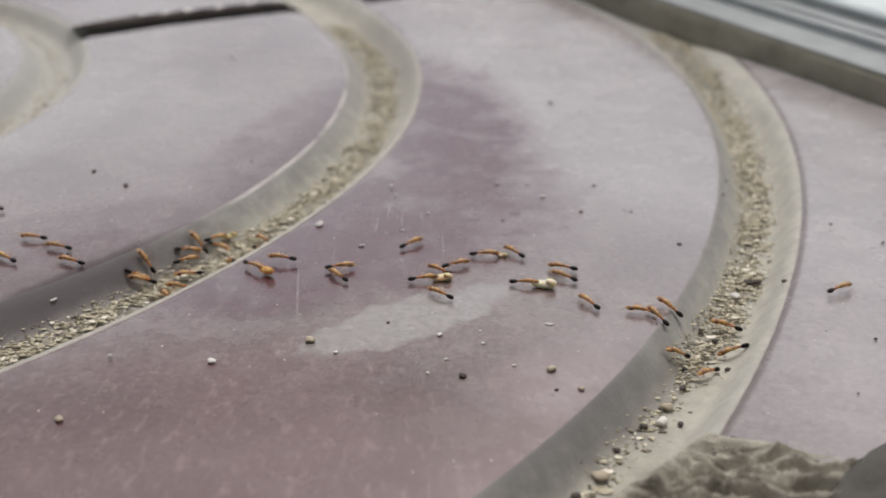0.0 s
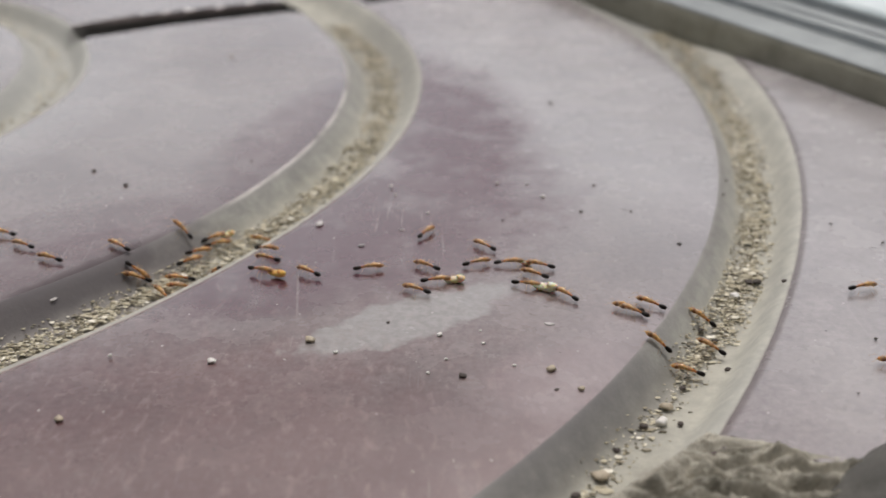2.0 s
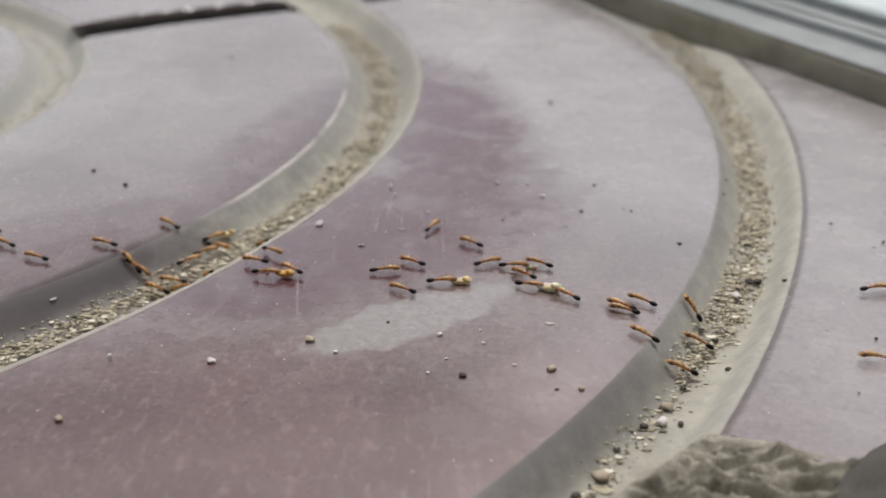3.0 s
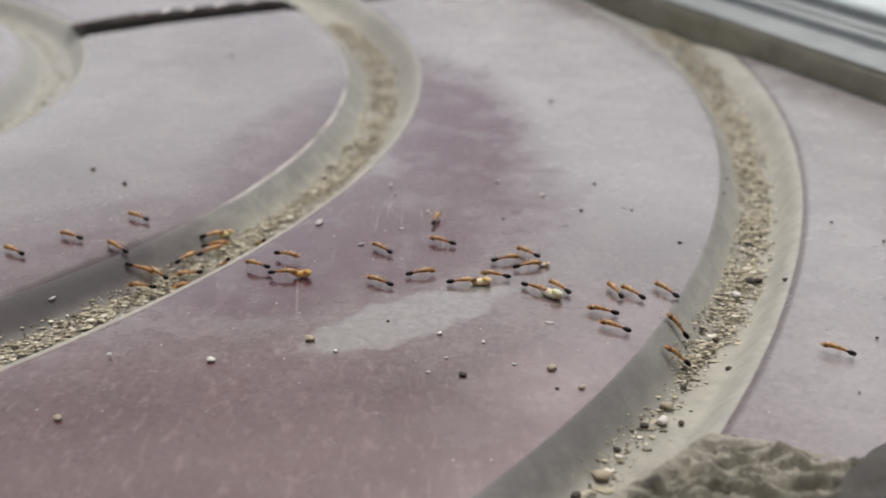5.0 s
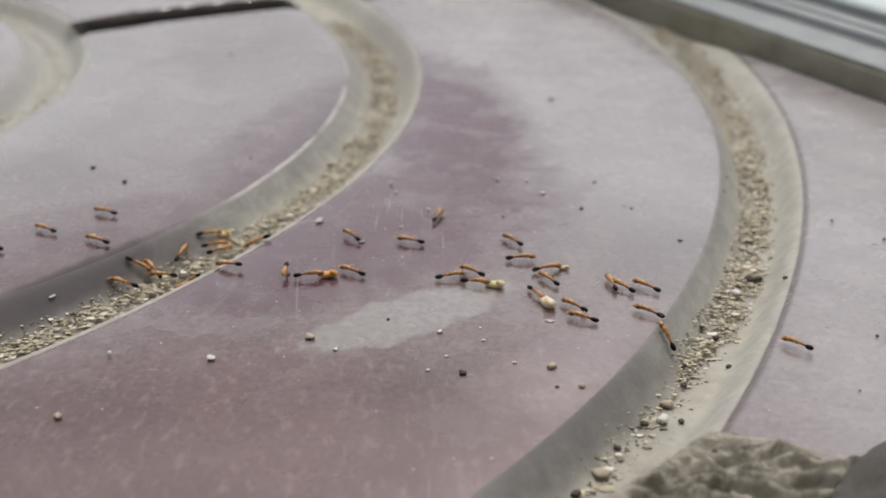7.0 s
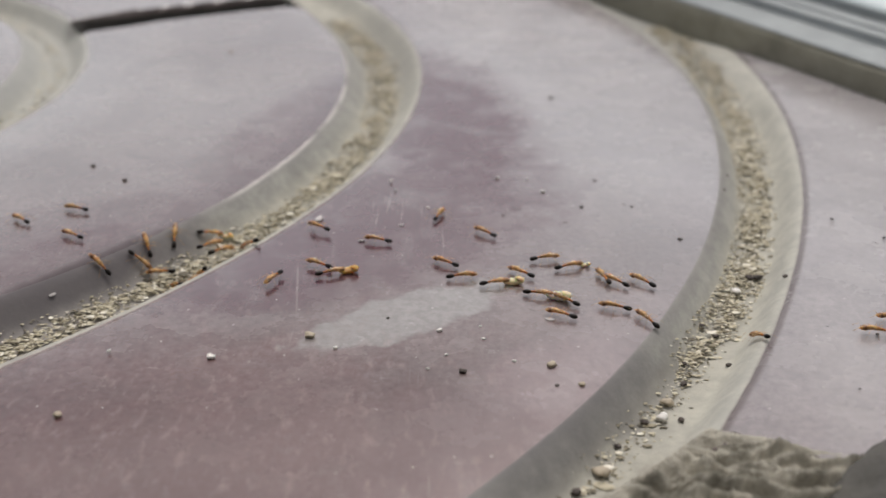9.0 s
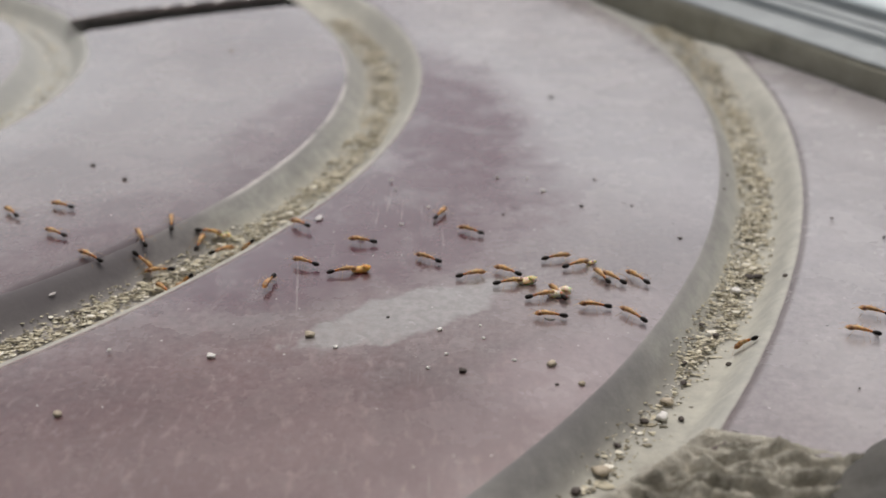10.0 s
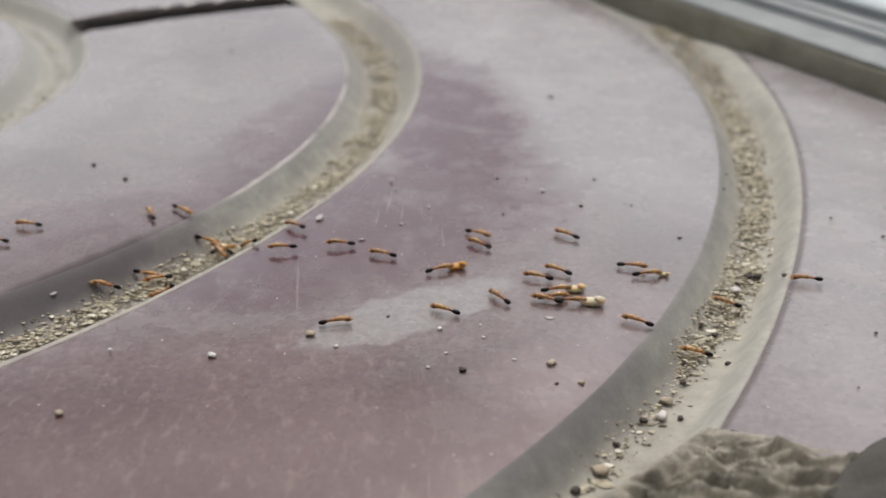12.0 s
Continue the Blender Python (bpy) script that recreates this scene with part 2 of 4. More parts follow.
    links.new(maths(nodes, links, "MULTIPLY", maths(nodes, links, "MULTIPLY", maths(nodes, links, "SUBTRACT", 1.0, bare), keep), gloss), b.inputs["Coat Weight"])
    h = maths(nodes, links, "ADD", maths(nodes, links, "MULTIPLY", fine, .5), maths(nodes, links, "MULTIPLY", mid, .6))
    bump(nodes, links, b, h, .18, .0005)
    b.inputs["Coat IOR"].default_value = 1.97
    sheen = noise_node(nodes, links, at, 38, 5, .6, .5)
    links.new(maths(nodes, links, "ADD", maths(nodes, links, "MULTIPLY", step(nodes, links, sheen, .42, .68), .14), maths(nodes, links, "ADD", maths(nodes, links, "MULTIPLY", spot(nodes, links, at, 50, 100, 44, 66, 10, .8, .55), .08), .05)), b.inputs["Coat Roughness"])
    return m


def cement(name, dark, light, rough=.7, relief=.35, scale=1.0):
    m, nodes, links, b = material(name, rough)
    at = world_place(nodes)
    mid = noise_node(nodes, links, at, 150 * scale, 5, .6, .4)
    fine = noise_node(nodes, links, at, 2200 * scale, 4, .7)
    col = ramp(nodes, links, mid, [(.28, dark), (.72, light)])
    col = mix(nodes, links, .3, col, ramp(nodes, links, fine, [(.3, dark), (.7, light)]))
    links.new(col, b.inputs["Base Color"])
    bump(nodes, links, b, maths(nodes, links, "ADD", mid, maths(nodes, links, "MULTIPLY", fine, .4)), relief, .0006)
    return m


def grain_material(name, stops, rough=.55):
    m, nodes, links, b = material(name, rough)
    g = nodes.new("ShaderNodeNewGeometry")
    col = ramp(nodes, links, g.outputs["Random Per Island"], stops)
    fine = noise_node(nodes, links, g.outputs["Position"], 3000, 3, .6)
    col = mix(nodes, links, .35, col, mix(nodes, links, fine, (.2, .17, .12), (.8, .77, .68)), "OVERLAY")
    links.new(col, b.inputs["Base Color"])
    return m


def shell(name, dark, light, rough=.25, glow=0.0, coat=.5, clear=0.0):
    m, nodes, links, b = material(name, rough, coat=coat)
    at = nodes.new("ShaderNodeTexCoord").outputs["Object"]
    col = ramp(nodes, links, noise_node(nodes, links, at, 1300, 3), [(.34, dark), (.58, light)])
    each = nodes.new("ShaderNodeObjectInfo").outputs["Random"]
    col = mix(nodes, links, .45, col, mix(nodes, links, each, (.35, .30, .26), (.75, .68, .58)), "OVERLAY")
    links.new(col, b.inputs["Base Color"])
    b.inputs["Subsurface Weight"].default_value = glow
    b.inputs["Subsurface Radius"].default_value = (.0006, .0003, .0001)
    b.inputs["Subsurface Scale"].default_value = 1.0
    b.inputs["Transmission Weight"].default_value = clear
    b.inputs["IOR"].default_value = 1.35
    return m


PAINT = tile_paint()
RAW = cement("raw_cement", (.10, .092, .074), (.68, .645, .54), .85, .9, 2.0)
DARK_MORTAR = cement("dark_mortar", (.055, .053, .048), (.125, .12, .106), .8, .6)
DARK_DIRT = cement("dark_joint_dirt", (.165, .16, .128), (.36, .35, .285), .95)
CONCRETE = cement("ground_concrete", (.20, .195, .18), (.34, .33, .31), .85, .5, .1)
SAND = grain_material("sand", [(0, (.06, .052, .035)), (.16, (.17, .15, .10)), (.40, (.43, .395, .29)), (.8, (.61, .575, .455)), (1, (.86, .83, .74))])
FLAKE = cement("grey_paint_flake", (.44, .415, .41), (.60, .57, .56), .5)
WHITE_GRAIN = cement("white_grain", (.68, .66, .62), (.86, .84, .80), .4)
TAN_GRAIN = cement("tan_grain", (.36, .30, .22), (.56, .49, .37), .5)
DARK_CRUMB = cement("dark_crumb", (.03, .024, .02), (.10, .08, .07), .7)
METAL = material("brushed_aluminium", .5, .25)[0]
PALE_SILL = cement("pale_sill_paint", (.60, .68, .70), (.72, .80, .82), .35, .05)
AMBER = shell("amber_shell", (.13, .05, .02), (.61, .37, .155), .22, .3)
DARK_AMBER = shell("brown_shell", (.26, .09, .02), (.45, .17, .04), .25, .2)
BLACK = shell("black_shell", (.004, .003, .003), (.014, .010, .008), .28, 0.0, 0.0)
BLACK.node_tree.nodes["Principled BSDF"].inputs["Specular IOR Level"].default_value = .22
LEG = shell("leg_shell", (.32, .17, .075), (.48, .29, .14), .4, .3)
HONEY = shell("honey_skin", (.60, .28, .06), (.86, .52, .18), .4, .5, .1, .15)
PEARL = shell("pearl_skin", (.80, .62, .38), (.94, .86, .68), .4, .6, .1, .15)
CREAM = shell("cream_skin", (.80, .55, .25), (.94, .80, .52), .4, .6, .1, .15)


def metal_look():
    m = METAL
    nodes, links = m.node_tree.nodes, m.node_tree.links
    b = nodes["Principled BSDF"]
    at = world_place(nodes)
    n = noise_node(nodes, links, at, 90, 4, .6, .3)
    links.new(ramp(nodes, links, n, [(.3, (.21, .232, .236)), (.7, (.33, .358, .365))]), b.inputs["Base Color"])
    links.new(maths(nodes, links, "ADD", maths(nodes, links, "MULTIPLY", n, .25), .42), b.inputs["Roughness"])


metal_look()


# ---- mesh helpers ----
def part(name, bm, mat, parent, label=""):
    me = bpy.data.meshes.new(name)
    bm.to_mesh(me)
    bm.free()
    me.materials.append(mat)
    me.shade_smooth()
    ob = new(name, me)
    ob.parent = parent
    return tagged(ob, label)


def sheet(name, verts, faces, mats, slots=None, smooth=True):
    me = bpy.data.meshes.new(name)
    me.from_pydata(verts, [], faces)
    for m in mats:
        me.materials.append(m)
    if slots is not None:
        me.polygons.foreach_set("material_index", slots)
    if smooth:
        me.shade_smooth()
    me.update()
    return new(name, me)


# ---- the floor tile: three ring grooves and cross grooves pressed into it ----
CX, CY, TURN, HALF = -115.23, 158.84, 28.62, 150.0
DEEP = 3.0
ROUND, SPREAD = .42, 2.4
RINGS = [([-1.5, 53.2], [-1.2, 62.96]),
         ([.104, -2.237, 4.053, 99.167], [-1.0, 2.9, -1.6, 111.3]),
         ([.958, -5.228, 6.306, 150.02], [-1.613, 6.849, -8.277, 164.672])]
ACROSS = np.array([-.05, 0, .015, .04, .075, .11, .15, .19, .23, .27, .31, .36, .43, .5, .57, .64, .69, .73, .77, .81, .85, .89, .925, .96, .98, 1, 1.02, 1.045, 1.075, 1.12])


def rims(k, world_degrees):
    """The inner and outer radius of ring k at an angle round the centre (hand-made, so never quite round)."""
    x = (np.clip((world_degrees + 180) % 360 - 180, -45, 18) + 45) / 30
    return np.polyval(RINGS[k][0], x), np.polyval(RINGS[k][1], x)


def dip(x):
    k = np.clip(np.minimum(x, 1 - x) / .36, 0, 1)
    return -DEEP * k * k * (3 - 2 * k)


def ground_z(x, y):
    """Height of the tile's face at a place, in millimetres."""
    dx, dy = x - CX, y - CY
    r, a = math.hypot(dx, dy), math.degrees(math.atan2(dy, dx))
    z = 0.0
    t = radians(TURN)
    u, v = dx * math.cos(t) + dy * math.sin(t), dy * math.cos(t) - dx * math.sin(t)
    for k in range(3):
        i, o = rims(k, a)
        w = float((r - i) / (o - i))
        z += float(dip(w)) * min(1, max(.25, (150 - u) / 15)) if 0 < w < 1 else 0
        z -= ROUND * math.exp(-max(-w, w - 1, 0) * float(o - i) / SPREAD) + .22 * math.exp(-abs(w - 1) * float(o - i) / .4)
    return z + sway(u, v)


def sway(u, v):
    """The soft unevenness of a hand-pressed face."""
    return .03 * np.sin(u * .11 + 1.3 * np.sin(v * .05)) * np.cos(v * .083)


def chipped(u, v):
    """How far inside the broken stretch of the tile's edge a place lies, -1 to 1."""
    line = -141.5 - max(0, u - 77) * 1.15 + 1.1 * noise.noise(Vector((u * .25, v * .1, 1)))
    return max(-1, min(1, min((line - v) / 3.2, (math.hypot(u, v) - 160.4 - (u - 72) * .22) / 1.3, (89 - u) / 3)))


def floor_tile():
    n = 1800
    local = np.linspace(0, 360, n, endpoint=False)
    aw = local + TURN
    cols, inside = [], []
    prev = np.full(n, 0.0)
    for k in range(3):
        i, o = rims(k, aw)
        start = i + ACROSS[0] * (o - i)
        steps = 26
        for s in range(steps):
            cols.append(prev + (start - prev) * (.02 + .98 * (.5 - .5 * math.cos(math.pi * s / steps))))
            inside.append(False)
        for a in ACROSS:
            cols.append(i + a * (o - i))
            inside.append(0 <= a < 1)
        prev = o + ACROSS[-1] * (o - i)
        cols[-1] = prev - .01
    for s in range(48):
        cols.append(prev + (214 - prev) * s / 47)
        inside.append(False)
    rr = np.array(cols)
    edge = HALF / np.maximum(np.abs(np.cos(np.radians(local))), np.abs(np.sin(np.radians(local))))
    rr = np.minimum(rr, edge[None, :])
    u, v = rr * np.cos(np.radians(local)), rr * np.sin(np.radians(local))
    z = np.zeros_like(rr)
    within, side = np.full_like(rr, -9.0), np.zeros_like(rr)
    for k in range(3):
        i, o = rims(k, aw)
        x = (rr - i) / (o - i)
        here = np.minimum(rr - i, o - rr)
        side = np.where(here > within, np.clip(x, 0, 1), side)
        within = np.maximum(within, here)
        # silted up where the outer ring runs against the kerb
        z += np.where((x > 0) & (x < 1), dip(x), 0) * np.clip((150 - u) / 15, .25, 1)
        away = np.maximum(np.maximum(-x, x - 1), 0) * (o - i)
        z -= ROUND * np.exp(-away / SPREAD) + .22 * np.exp(-np.abs(x - 1) * (o - i) / .4)
    # cross grooves along the tile's axes, cut only between the rings
    for off in (np.where(u > 0, np.abs(v), 99), np.where(u < 0, np.abs(v), 99), np.where(v > 0, np.abs(u), 99), np.where(v < 0, np.abs(u), 99)):
        x = (off + 4.6) / 9.2
        cut = np.where((x < 1) & (rr > 60), np.clip((1 - x) / .16, 0, 1), 0)
        # the spoke towards the camera is not there; it ends on the far half
        cut = np.where((v < -60) | ((rr > 100) & (rr < 113.5)), 0, cut)
        z = np.minimum(z, -6.0 * cut)
    # soft unevenness of a hand-pressed face
    z = z + sway(u, v)
    # the broken stretch of the edge drops away
    for a, b in zip(*np.nonzero((u > 42) & (u < 92) & (v < -136))):
        if chipped(float(u[a, b]), float(v[a, b])) > .8:
            z[a, b] = -9.0
    m = len(cols)
    verts = np.stack([u, v, z], -1).reshape(-1, 3) * MM
    skirt = np.stack([u[-1], v[-1], np.full(n, -14.0)], -1) * MM
    verts = np.concatenate([verts, skirt])
    faces = []
    gap = np.abs(np.diff(rr, axis=0))
    for a in range(m - 1):
        for b in range(n):
            c = (b + 1) % n
            if gap[a, b] < 1e-6 and gap[a, c] < 1e-6:
                continue
            faces.append((a * n + b, (a + 1) * n + b, (a + 1) * n + c, a * n + c))
    for b in range(n):
        c = (b + 1) % n
        faces.append(((m - 1) * n + b, m * n + b, m * n + c, (m - 1) * n + c))
    ob = sheet("floor_tile", verts.tolist(), faces, [PAINT])
    ob.data.set_sharp_from_angle(angle=radians(40))
    # how far inside a ring groove each place lies, in millimetres, and from which wall: the paint follows them
    for name, values, skirt_value in (("within", within, 9.0), ("side", side, 0.0)):
        held = ob.data.attributes.new(name, "FLOAT", "POINT")
        held.data.foreach_set("value", np.concatenate([values.ravel(), np.full(n, skirt_value)]).astype(np.float32))
    ob.matrix_world = pose(CX * MM, CY * MM, 0, 0, 0, TURN)
    return tagged(ob, "mauve painted cement floor tile with pressed ring grooves", "floor tile", kind="structure")


floor_tile()


def tile_place(u, v, z=0.0):
    """Metres in the world from millimetres along the tile's axes."""
    a = radians(TURN)
    return Vector((CX + u * math.cos(a) - v * math.sin(a), CY + u * math.sin(a) + v * math.cos(a), z)) * MM


def ground():
    verts = [(-60, -60, -.0142), (60, -60, -.0142), (60, 60, -.0142), (-60, 60, -.0142)]
    return tagged(sheet("ground", verts, [(0, 1, 2, 3)], [CONCRETE]), "grey concrete ground round the tile", "ground", kind="structure")


ground()


def wall_behind():
    """An unseen plain wall, added behind the camera to block light from there."""
    verts = [(x, y, z) for x in (-1.4, 1.4) for y in (-.44, -.32) for z in (-.0142, 2.2)]
    faces = [(0, 1, 3, 2), (4, 6, 7, 5), (0, 4, 5, 1), (2, 3, 7, 6), (1, 5, 7, 3), (0, 2, 6, 4)]
    return tagged(sheet("shading_wall", verts, faces, [DARK_MORTAR], smooth=False), "plain grey unseen wall added to block light", "wall", kind="structure")


wall_behind()


def strip(name, profile, v0, v1, mat, label, category, wave=0.0, steps=60, kind="structure"):
    """A long solid along the tile's edge: profile of (u, z) in millimetres, drawn out from v0 to v1."""
    verts, faces = [], []
    k = len(profile)
    for s in range(steps + 1):
        v = v0 + (v1 - v0) * s / steps
        for u, z in profile:
            w = wave * noise.noise(Vector((u * .21, v * .16, 3.1))) if wave and z > -13 else 0
            verts.append(tile_place(u, v, z + w))
    for s in range(steps):
        for i in range(k):
            j = (i + 1) % k
            faces.append((s * k + i, s * k + j, (s + 1) * k + j, (s + 1) * k + i))
    faces.append(tuple(range(k)))
    faces.append(tuple(range(steps * k, steps * k + k))[::-1])
    ob = sheet(name, [tuple(p) for p in verts], faces, [mat], smooth=False)
    return tagged(ob, label, category, kind=kind)


def joint_and_track():
    """A low kerb of dark cement closes the tile; on it lies a ribbed metal door track."""
    kerb = [(150.35, -14), (150.35, 2.4), (150.5, 3.4), (150.9, 4.0), (156, 4.0), (156, -14)]
    strip("kerb", kerb[::-1], -210, 160, DARK_DIRT, "dark dirty cement kerb along the tile edge", "kerb", .14, 220)
    track = [(150.8, 4.15), (150.95, 4.35), (155.3, 4.87), (155.5, 3.9), (159.5, 4.1), (159.8, 5.35), (161.4, 5.6), (161.7, 3.0), (162.8, 3.0), (163.1, 5.4), (164.8, 5.6), (165.2, 2.6),
             (172.2, 3.6), (172.6, 5.0), (172.6, -14), (156.02, -14), (156.02, 4.02)]
    strip("door_track", track[::-1], -210, 160, METAL, "grey aluminium door track with raised ribs beside the tile", "door track", 0, 2)
    sill = [(172.63, -14), (172.63, 5.2), (173.2, 5.8), (262, 5.8), (262, -14)]
    strip("door_sill", sill[::-1], -210, 160, PALE_SILL, "smooth pale bluish door sill behind the track", "sill", 0, 2)


joint_and_track()


def mortar_patch():
    """Rough mortar smeared over the broken edge of the tile."""
    verts, faces, keep = [], [], []
    nu, nv = 320, 245
    for j in range(nv + 1):
        for i in range(nu + 1):
            u, v = 40 + 60 * i / nu, -180 + 46 * j / nv
            k = chipped(u, v)
            fall = -141.5 - max(0, u - 77) * 1.15 - v
            wx, wy = u * .88 - v * .48, u * .48 + v * .88
            # slumped layers across the way to the camera: each has a steep near face and sinks slowly behind
            bend = .9 * noise.noise(Vector((wx * .2, wy * .2, 4))) + .45 * noise.noise(Vector((wx * .55, wy * .6, 9)))
            f = (wy * .68 + wx * .08 + bend) % 1.0
            layer = f / .16 if f < .16 else 1 - (f - .16) / .84
            heave = .75 + 1.3 * noise.noise(Vector((wx * .38, wy * .5, 21)))
            small = 1 - 2.2 * abs(noise.noise(Vector((wx * .24, wy * .9 + .4 * bend, 7))))
            rough = noise.fractal(Vector((wx * .7, wy * 1.4, 0)), .7, 2.1, 5)
            z = .1 + (-.65 + 1.25 * max(.25, heave) * layer + .5 * small + .6 * rough) * max(k, 0) ** 1.1 - .06 * min(18, max(0, fall - 3))
            gap = math.exp(-((math.hypot(u, v) - 162.6 - (u - 72) * .22) / 1.0) ** 2)
            z -= .7 * gap * min(1, max(0, fall - 1)) * max(k, 0)
            if 0 <= k < .2:
                z = max(z, .08)
            z = max(z, -8) if k >= 0 else z
            if k < 0:
                z = k * 3
            keep.append(k)
            verts.append(tuple(tile_place(u, v, z - .1)))
    for j in range(nv):
        for i in range(nu):
            a = j * (nu + 1) + i
            if max(keep[a], keep[a + 1], keep[a + nu + 1], keep[a + nu + 2]) > -.25:
                faces.append((a, a + 1, a + nu + 2, a + nu + 1))
    ob = sheet("mortar_patch", verts, faces, [RAW])
    return tagged(ob, "rough grey mortar over the broken tile edge", "mortar", kind="structure")


mortar_patch()


def mortar_lump():
    """A darker smooth dab of mortar at the tile's outer edge."""
    bm = bmesh.new()
    bmesh.ops.create_icosphere(bm, subdivisions=5, radius=1)
    for v in bm.verts:
        k = 1 + .10 * noise.noise(v.co * 1.6) + .05 * noise.noise(v.co * 5)
        v.co = Vector((v.co.x * 11, v.co.y * 5.6, v.co.z * 4.6)) * k * MM
    me = bpy.data.meshes.new("mortar_lump")
    bm.to_mesh(me)
    bm.free()
    me.materials.append(DARK_MORTAR)
    me.shade_smooth()
    ob = new("mortar_lump", me)
    ob.matrix_world = pose(36.0 * MM, 64.5 * MM, -1.3 * MM, 0, 0, 37)
    return tagged(ob, "dark grey smooth dab of mortar at the tile edge", "mortar", kind="structure")


mortar_lump()


# ---- loose grains ----
def grain_points(rng, size, flat=.5):
    """A small irregular stone: a squashed icosahedron's corners."""
    g = (1 + 5 ** .5) / 2
    base = [(-1, g, 0), (1, g, 0), (-1, -g, 0), (1, -g, 0), (0, -1, g), (0, 1, g), (0, -1, -g), (0, 1, -g), (g, 0, -1), (g, 0, 1), (-g, 0, -1), (-g, 0, 1)]
    turn = Euler((rng.uniform(0, 6), rng.uniform(0, 6), rng.uniform(0, 6))).to_matrix()
    sx, sy = rng.uniform(.7, 1.7), rng.uniform(.6, 1.1)
    out = []
    for b in base:
        p = turn @ (Vector(b) * (.5 / 1.9) * rng.uniform(.6, 1.25))
        out.append(Vector((p.x * sx, p.y * sy, p.z * flat)) * size)
    return out


ICO = [(0, 11, 5), (0, 5, 1), (0, 1, 7), (0, 7, 10), (0, 10, 11), (1, 5, 9), (5, 11, 4), (11, 10, 2), (10, 7, 6), (7, 1, 8),
       (3, 9, 4), (3, 4, 2), (3, 2, 6), (3, 6, 8), (3, 8, 9), (4, 9, 5), (2, 4, 11), (6, 2, 10), (8, 6, 7), (9, 8, 1)]


def heap_line(ring, a):
    """Where across the groove the sand has gathered, 0 at its inner rim and 1 at its outer."""
    lean = min(1, max(0, (-23 - a) / 5))
    return (.5, .5 - .05 * lean, .47 - .10 * lean)[ring]


def sand_bed(ring, a, x):
    """How thick the sand lies, in millimetres."""
    return .42 * max(0.0, 1 - ((x - heap_line(ring, a)) / .24) ** 2) * min(1, max(.2, (a + 33) / 8) if ring == 2 else 1)


def sand_at(x, y):
    """How thick the sand lies at a place, in millimetres."""
    dx, dy = x - CX, y - CY
    r, a = math.hypot(dx, dy), math.degrees(math.atan2(dy, dx))
    bed = 0.0
    for k in (1, 2):
        i, o = rims(k, a)
        w = float((r - i) / (o - i))
        bed += sand_bed(k, a, w) if 0 < w < 1 else 0
    return bed


def rest(x, y):
    """Height on which a loose grain lies, in millimetres: the tile, or the sand in a groove."""
    return ground_z(x, y) + sand_at(x, y)


def footing(x, y):
    """Height of what an ant walks on, over the uneven tops of the sand."""
    bed = sand_at(x, y)
    return ground_z(x, y) + bed * 1.5 + (.14 if bed > .05 else 0)


def groove_sand(ring, a0, a1, count, label, seed, thin=-99):
    rng = random.Random(seed)
    verts, faces = [], []
    for _ in range(count):
        a = rng.uniform(a0, a1)
        centre = heap_line(ring, a)
        x = centre + max(-.21, min(.25, rng.gauss(0, .075 if ring == 2 and a < -26 else .105)))
        clump = noise.noise(Vector((a * .45, x * 6, seed)))
        if clump < -.12 and rng.random() < .7:
            continue
        if rng.random() > min(1, max(.12, (a - thin) / 8)):
            continue
        i, o = rims(ring, a)
        r = float(i + x * (o - i))
        px, py = CX + r * math.cos(radians(a)), CY + r * math.sin(radians(a))
        size = min(.78, max(.13, rng.lognormvariate(-1.5, .5)))
        pile = sand_bed(ring, a, x) * (1 + max(0, clump))
        z = ground_z(px, py) + size * .12 + pile * rng.uniform(.2, 1)
        n = len(verts)
        for p in grain_points(rng, size, .24):
            verts.append(((px + p.x) * MM, (py + p.y) * MM, (z + p.z) * MM))
        faces += [(n + f[0], n + f[1], n + f[2]) for f in ICO]
    ob = sheet("sand", verts, faces, [SAND], smooth=False)
    return tagged(ob, label, "sand", kind="stuff")


groove_sand(1, -50, 25, 19000, "pale coarse sand lying in the middle ring groove", 5)
groove_sand(2, -45, 12, 23000, "pale coarse sand lying in the outer ring groove", 8, -31)
groove_sand(0, -40, 60, 1100, "fine sand lying in the inner ring groove", 11)


def grain(name, x, y, size, mat, label, category, flat=.7, seed=0):
    rng = random.Random(seed)
    bm = bmesh.new()
    bmesh.ops.create_icosphere(bm, subdivisions=2, radius=.5)
    sx, sy = rng.uniform(.9, 1.25), rng.uniform(.75, 1.0)
    for v in bm.verts:
        k = 1 + .6 * noise.noise(v.co * 3.4 + Vector((seed * 3.1, 0, 0)))
        v.co = Vector((v.co.x * sx, v.co.y * sy, v.co.z * flat)) * k * size * MM
    low = min(v.co.z for v in bm.verts)
    for v in bm.verts:
        v.co.z -= low
    me = bpy.data.meshes.new(name)
    bm.to_mesh(me)
    bm.free()
    me.materials.append(mat)
    me.shade_smooth()
    ob = new(name, me)
    ob.matrix_world = pose(x * MM, y * MM, (rest(x, y) - .02) * MM, 0, 0, rng.uniform(0, 360))
    return tagged(ob, label, category, group="loose grains on the floor")


